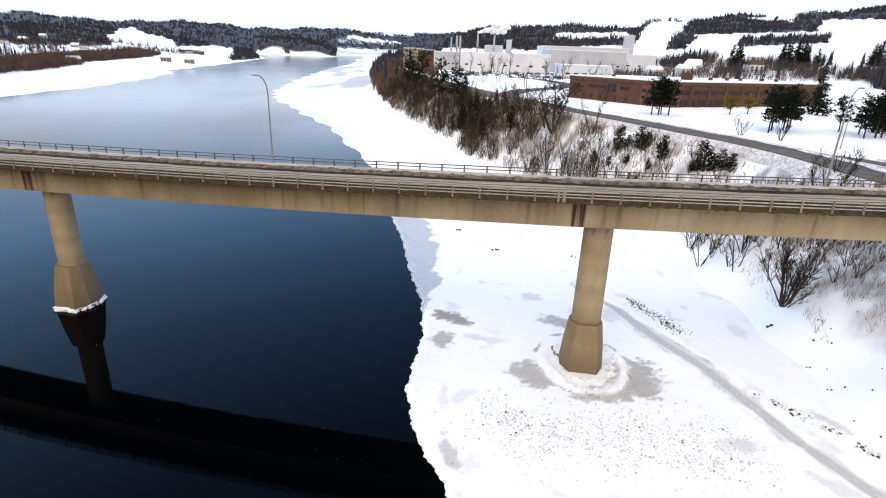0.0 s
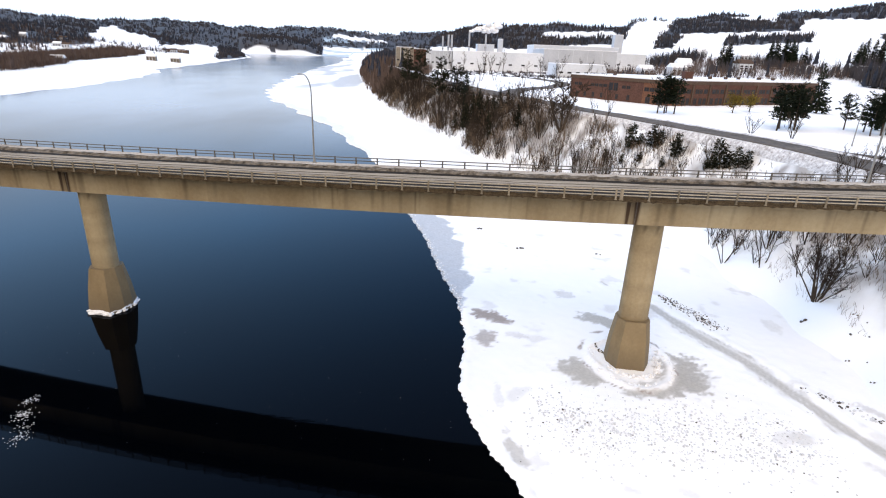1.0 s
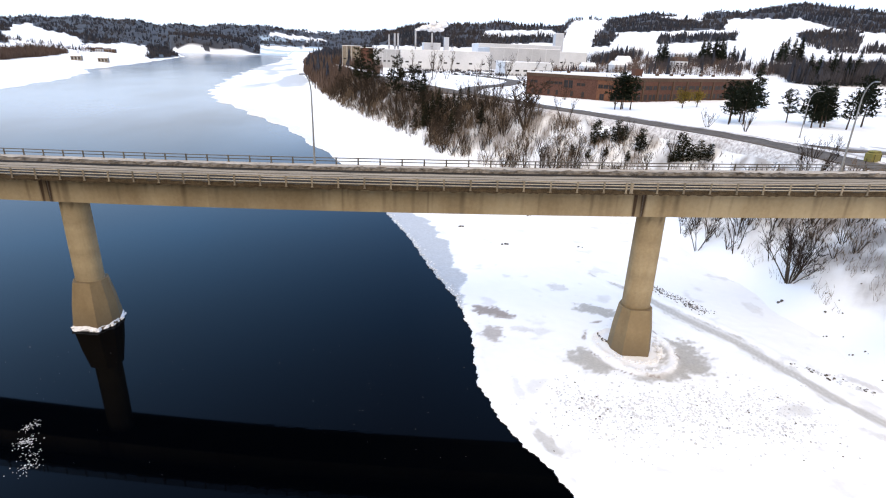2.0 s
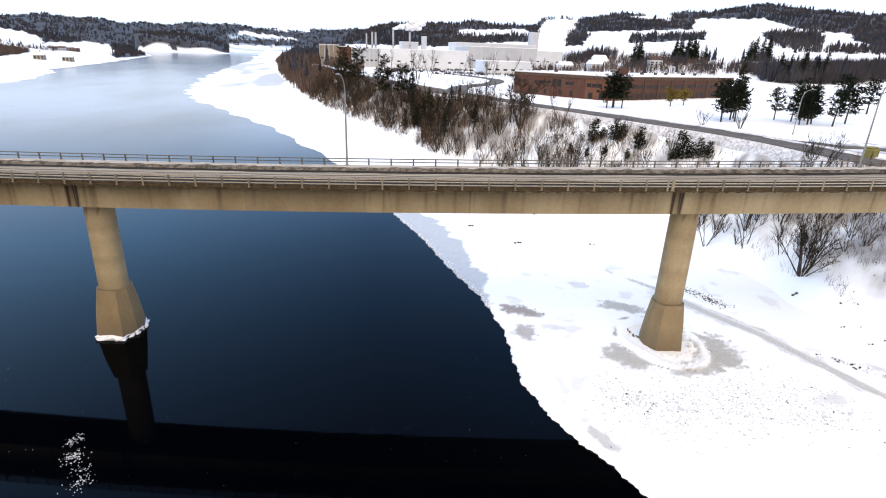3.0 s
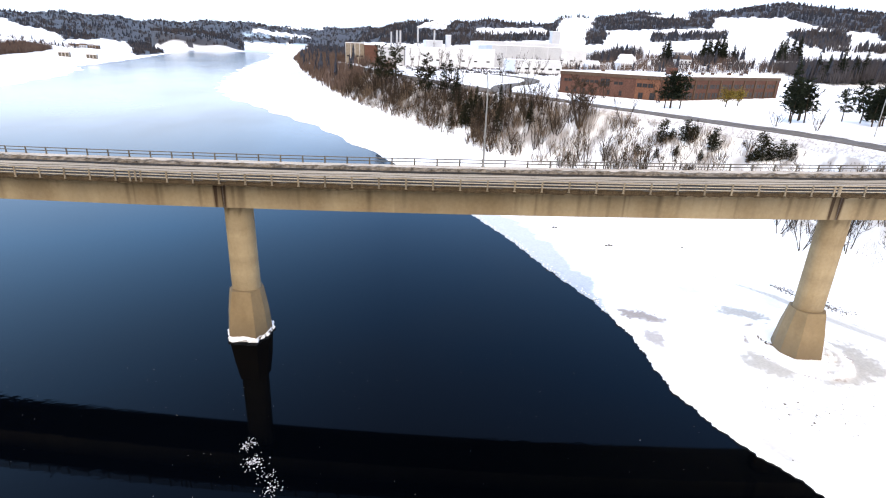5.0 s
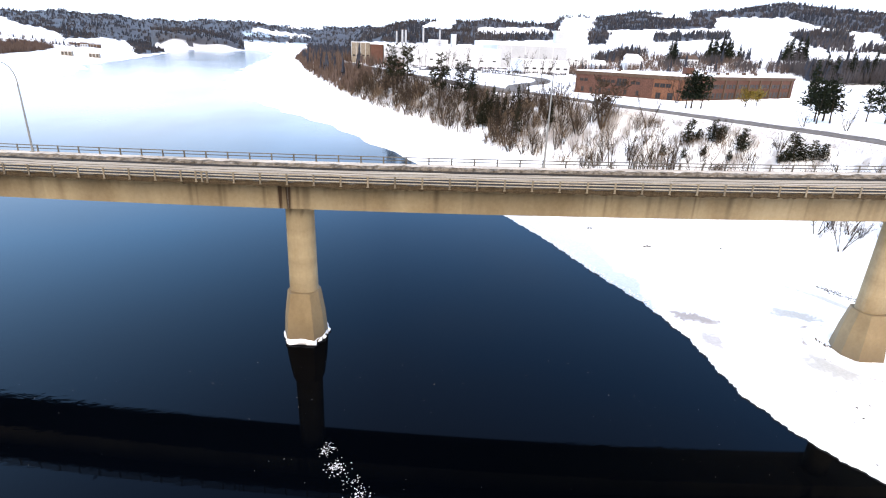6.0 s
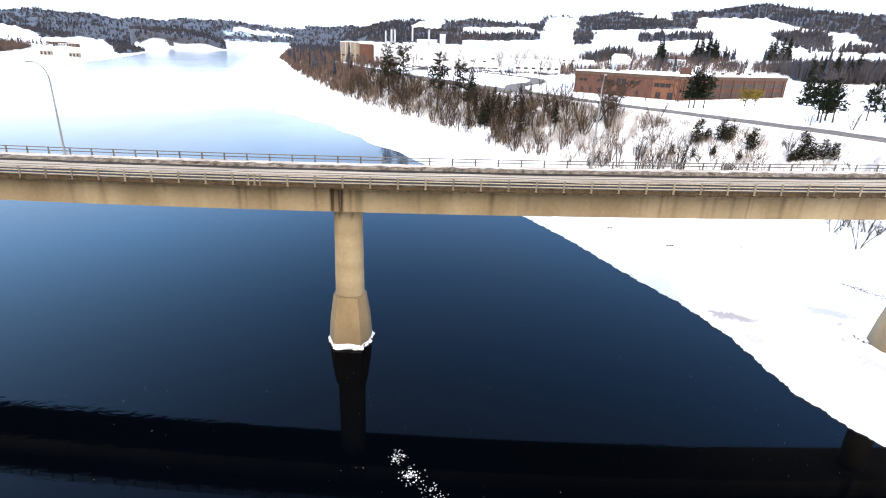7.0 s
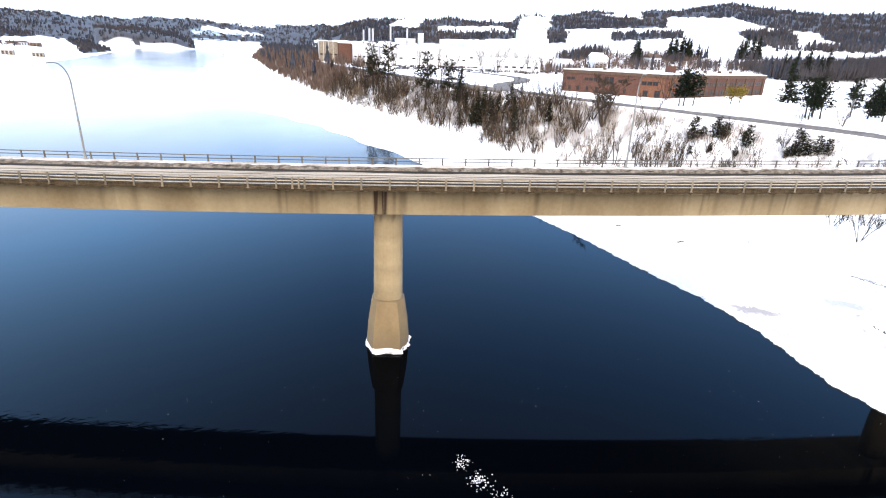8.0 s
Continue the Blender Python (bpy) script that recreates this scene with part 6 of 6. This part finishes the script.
# ---- small things on the bank, the ice and the water ----
copy_thing(LAMP, Matrix.Translation((81.3, 111.6, float(land(81.3, 111.6)))) @ Matrix.Rotation(0.9, 4, "Z"))


def make_utility_box():
    z = float(land(71.2, 82.4))
    ob = empty("utility_box", Matrix.Translation((71.2, 82.4, z)) @ Matrix.Rotation(0.2, 4, "Z"), "olive-yellow covered box beside the road in snow", "box")
    bm = bmesh.new()
    box(bm, -1.1, 1.1, -0.8, 0.8, -0.3, 1.7, 0.18)
    part("body", bm, YELLOW, ob)
    bm = bmesh.new()
    box(bm, -0.95, 0.95, -0.65, 0.65, 1.69, 2.05, 0.16)
    part("cover", bm, YELLOW, ob)
    bm = bmesh.new()
    for x in (-0.8, 0.8):
        box(bm, x - 0.06, x + 0.06, -0.84, -0.78, 0.0, 1.5)
    part("rib", bm, RUBBER, ob)


make_utility_box()


def flake(st, x, y, z, r, h, rng, sides=6, tilt=0.15):
    """A small uneven slab."""
    base = len(st.v)
    ax, ay = rng.uniform(-tilt, tilt), rng.uniform(-tilt, tilt)
    ring = []
    for k in range(sides):
        t = 6.283 * (k + rng.uniform(-0.3, 0.3)) / sides
        q = r * rng.uniform(0.55, 1.15)
        ring.append((q * math.cos(t), q * math.sin(t)))
    for zz, s in ((-0.06, 1.0), (h, 0.82)):
        for u, w in ring:
            st.v.append((x + u * s, y + w * s, z + zz + ax * u + ay * w))
    st.f.append(tuple(base + sides + k for k in range(sides)))
    for k in range(sides):
        a, b = base + k, base + (k + 1) % sides
        st.f.append((a, b, b + sides, a + sides))


def make_ice_clutter():
    rng = random.Random(14)
    chips, dirt, white = Sticks(), Sticks(), Sticks()
    for i in range(1700):
        u = rng.random()
        x, y = 4 + 25 * u + rng.gauss(0, 1.5), 42.0 - 3.0 * u + rng.gauss(0, 2.4) + 1.2 * math.sin(0.9 * u * 25)
        if x < float(edge_ice(np.array(y))) + 1.5:
            continue
        flake(chips if rng.random() < 0.97 else dirt, x, y, 0.27, rng.uniform(0.04, 0.17), rng.uniform(0.02, 0.06), rng)
    # broken rim round the foot of the pier on the ice
    for i in range(110):
        t = rng.uniform(0, 6.283)
        k = rng.gauss(1, 0.045)
        x, y = 16.7 + 4.4 * k * math.cos(t), 53.0 + 5.2 * k * math.sin(t)
        flake(white, x, y, 0.34, rng.uniform(0.08, 0.26), rng.uniform(0.03, 0.14), rng, 5, 0.4)
    for i in range(120):
        t = rng.uniform(3.4, 6.5)
        x, y = 16.6 + 3.1 * math.cos(t) + rng.gauss(0, 0.15), 53.2 + 3.6 * math.sin(t) + rng.gauss(0, 0.15)
        flake(white, x, y, 0.28, rng.uniform(0.1, 0.3), rng.uniform(0.05, 0.2), rng, 5, 0.5)
    for i in range(150):
        t = rng.uniform(2.9, 6.6)
        c, q = math.cos(t), math.sin(t)
        k = 1 / max(abs(c) / 2.55, abs(q) / 2.6, (abs(c) + abs(q)) / 3.5)
        flake(dirt if rng.random() < 0.6 else white, 16.2 + k * c + rng.gauss(0, 0.08), 56.0 + k * q + rng.gauss(0, 0.08), 0.32, rng.uniform(0.06, 0.2), rng.uniform(0.04, 0.16), rng, 5, 0.5)
    # crumbled rim of the shelf
    for i in range(260):
        y = 20 + 90 * rng.random()
        x = float(edge_ice(np.array(y))) + abs(rng.gauss(0, 0.55)) + 0.05
        flake(white, x, y, 0.2, rng.uniform(0.06, 0.22), rng.uniform(0.02, 0.07), rng, 5, 0.3)
    # rubble along the frozen track and twigs on the bank
    for i in range(330):
        u = rng.random()
        x, y = 27.6 + 3.9 * u + rng.gauss(0, 0.35 + 0.5 * u), 71 - 9.5 * u + rng.gauss(0, 0.5)
        flake(dirt if rng.random() < 0.75 else chips, x, y, 0.27, rng.uniform(0.03, 0.16), rng.uniform(0.02, 0.09), rng, 5, 0.4)
    for i in range(120):
        u = rng.random()
        x, y = 34 + 12 * u + rng.gauss(0, 0.4), 48.5 - 17 * u + rng.gauss(0, 0.4)
        flake(dirt if rng.random() < 0.4 else chips, x, y, 0.27, rng.uniform(0.05, 0.25), rng.uniform(0.03, 0.12), rng)
    for i in range(60):
        x, y = rng.uniform(41, 58), rng.uniform(40, 60)
        flake(dirt, x, y, float(land(x, y)), rng.uniform(0.05, 0.2), rng.uniform(0.03, 0.12), rng)
    for cx, cy, n, s in ((43.0, 62.6, 5, 0.3), (9.5, 90, 3, 0.35), (23, 88, 3, 0.3), (19, 108, 3, 0.4), (3.0, 101, 4, 0.4)):
        for i in range(n):
            x, y = cx + rng.gauss(0, s), cy + rng.gauss(0, s * 0.4)
            flake(dirt, x, y, max(0.27, float(land(x, y))), rng.uniform(0.12, 0.35), 0.15, rng)
    stuff_of("ice_chips", chips, CHUNK, "grey chips of ice scattered over the snow", "ice")
    stuff_of("debris", dirt, DEBRIS, "dark twigs and dirt scattered over ice and snow", "debris")
    stuff_of("ice_rubble", white, CLEAN_SNOW, "white broken ice along the shelf and round the pier", "ice")
    # floating slush
    foam = Sticks()
    for cx, cy, n, r in ((-45.0, 43.7, 60, 0.6), (-44.2, 41.7, 90, 0.7), (-42.4, 38.6, 60, 0.9), (-43.2, 40.0, 30, 1.0)):
        for i in range(n):
            x, y = cx + rng.gauss(0, r * 0.55), cy + rng.gauss(0, r * 0.65)
            flake(foam, x, y, 0.02, rng.uniform(0.02, 0.085), 0.012, rng, 5, 0.02)
    for i in range(130):
        x, y = rng.uniform(-75, -4), rng.uniform(36, 58)
        if x < float(edge_ice(np.array(y))) - 1:
            flake(foam, x, y, 0.02, rng.uniform(0.01, 0.03), 0.008, rng, 4, 0.02)
    stuff_of("floating_slush", foam, CHUNK, "pale crumbs of slush floating on the dark water", "ice")


make_ice_clutter()


def plant_far():
    """Single spruces on the slope beyond the brick building."""
    rng = random.Random(51)
    first = None
    for x, y, s in ((253, 500, 2.6), (257, 503, 2.3), (300, 515, 2.3), (308, 520, 2.6), (314, 518, 2.5), (320, 522, 2.4), (327, 525, 2.2), (333, 517, 2.0), (372, 500, 2.2), (380, 505, 2.6), (388, 498, 2.5), (394, 505, 2.2), (280, 350, 2.0), (270, 332, 2.1), (277, 329, 2.3), (290, 331, 1.9), (299, 334, 2.2), (236, 476, 2.7), (241, 480, 2.2), (303, 512, 2.5), (311, 513, 2.7), (317, 511, 2.6), (323, 517, 2.4), (306, 526, 2.4), (384, 500, 2.6), (376, 508, 2.3)):
        m = plant(rng, x, y, s, 0.3)
        if first is None:
            first = stand("spruce_tree", SPIRE[0], m, "tall dark spruce on the snowy slope beyond the roofs", "tree", "spruces on the slope")
        else:
            o = copy_thing(first, m)
            o.matrix_basis = m


plant_far()
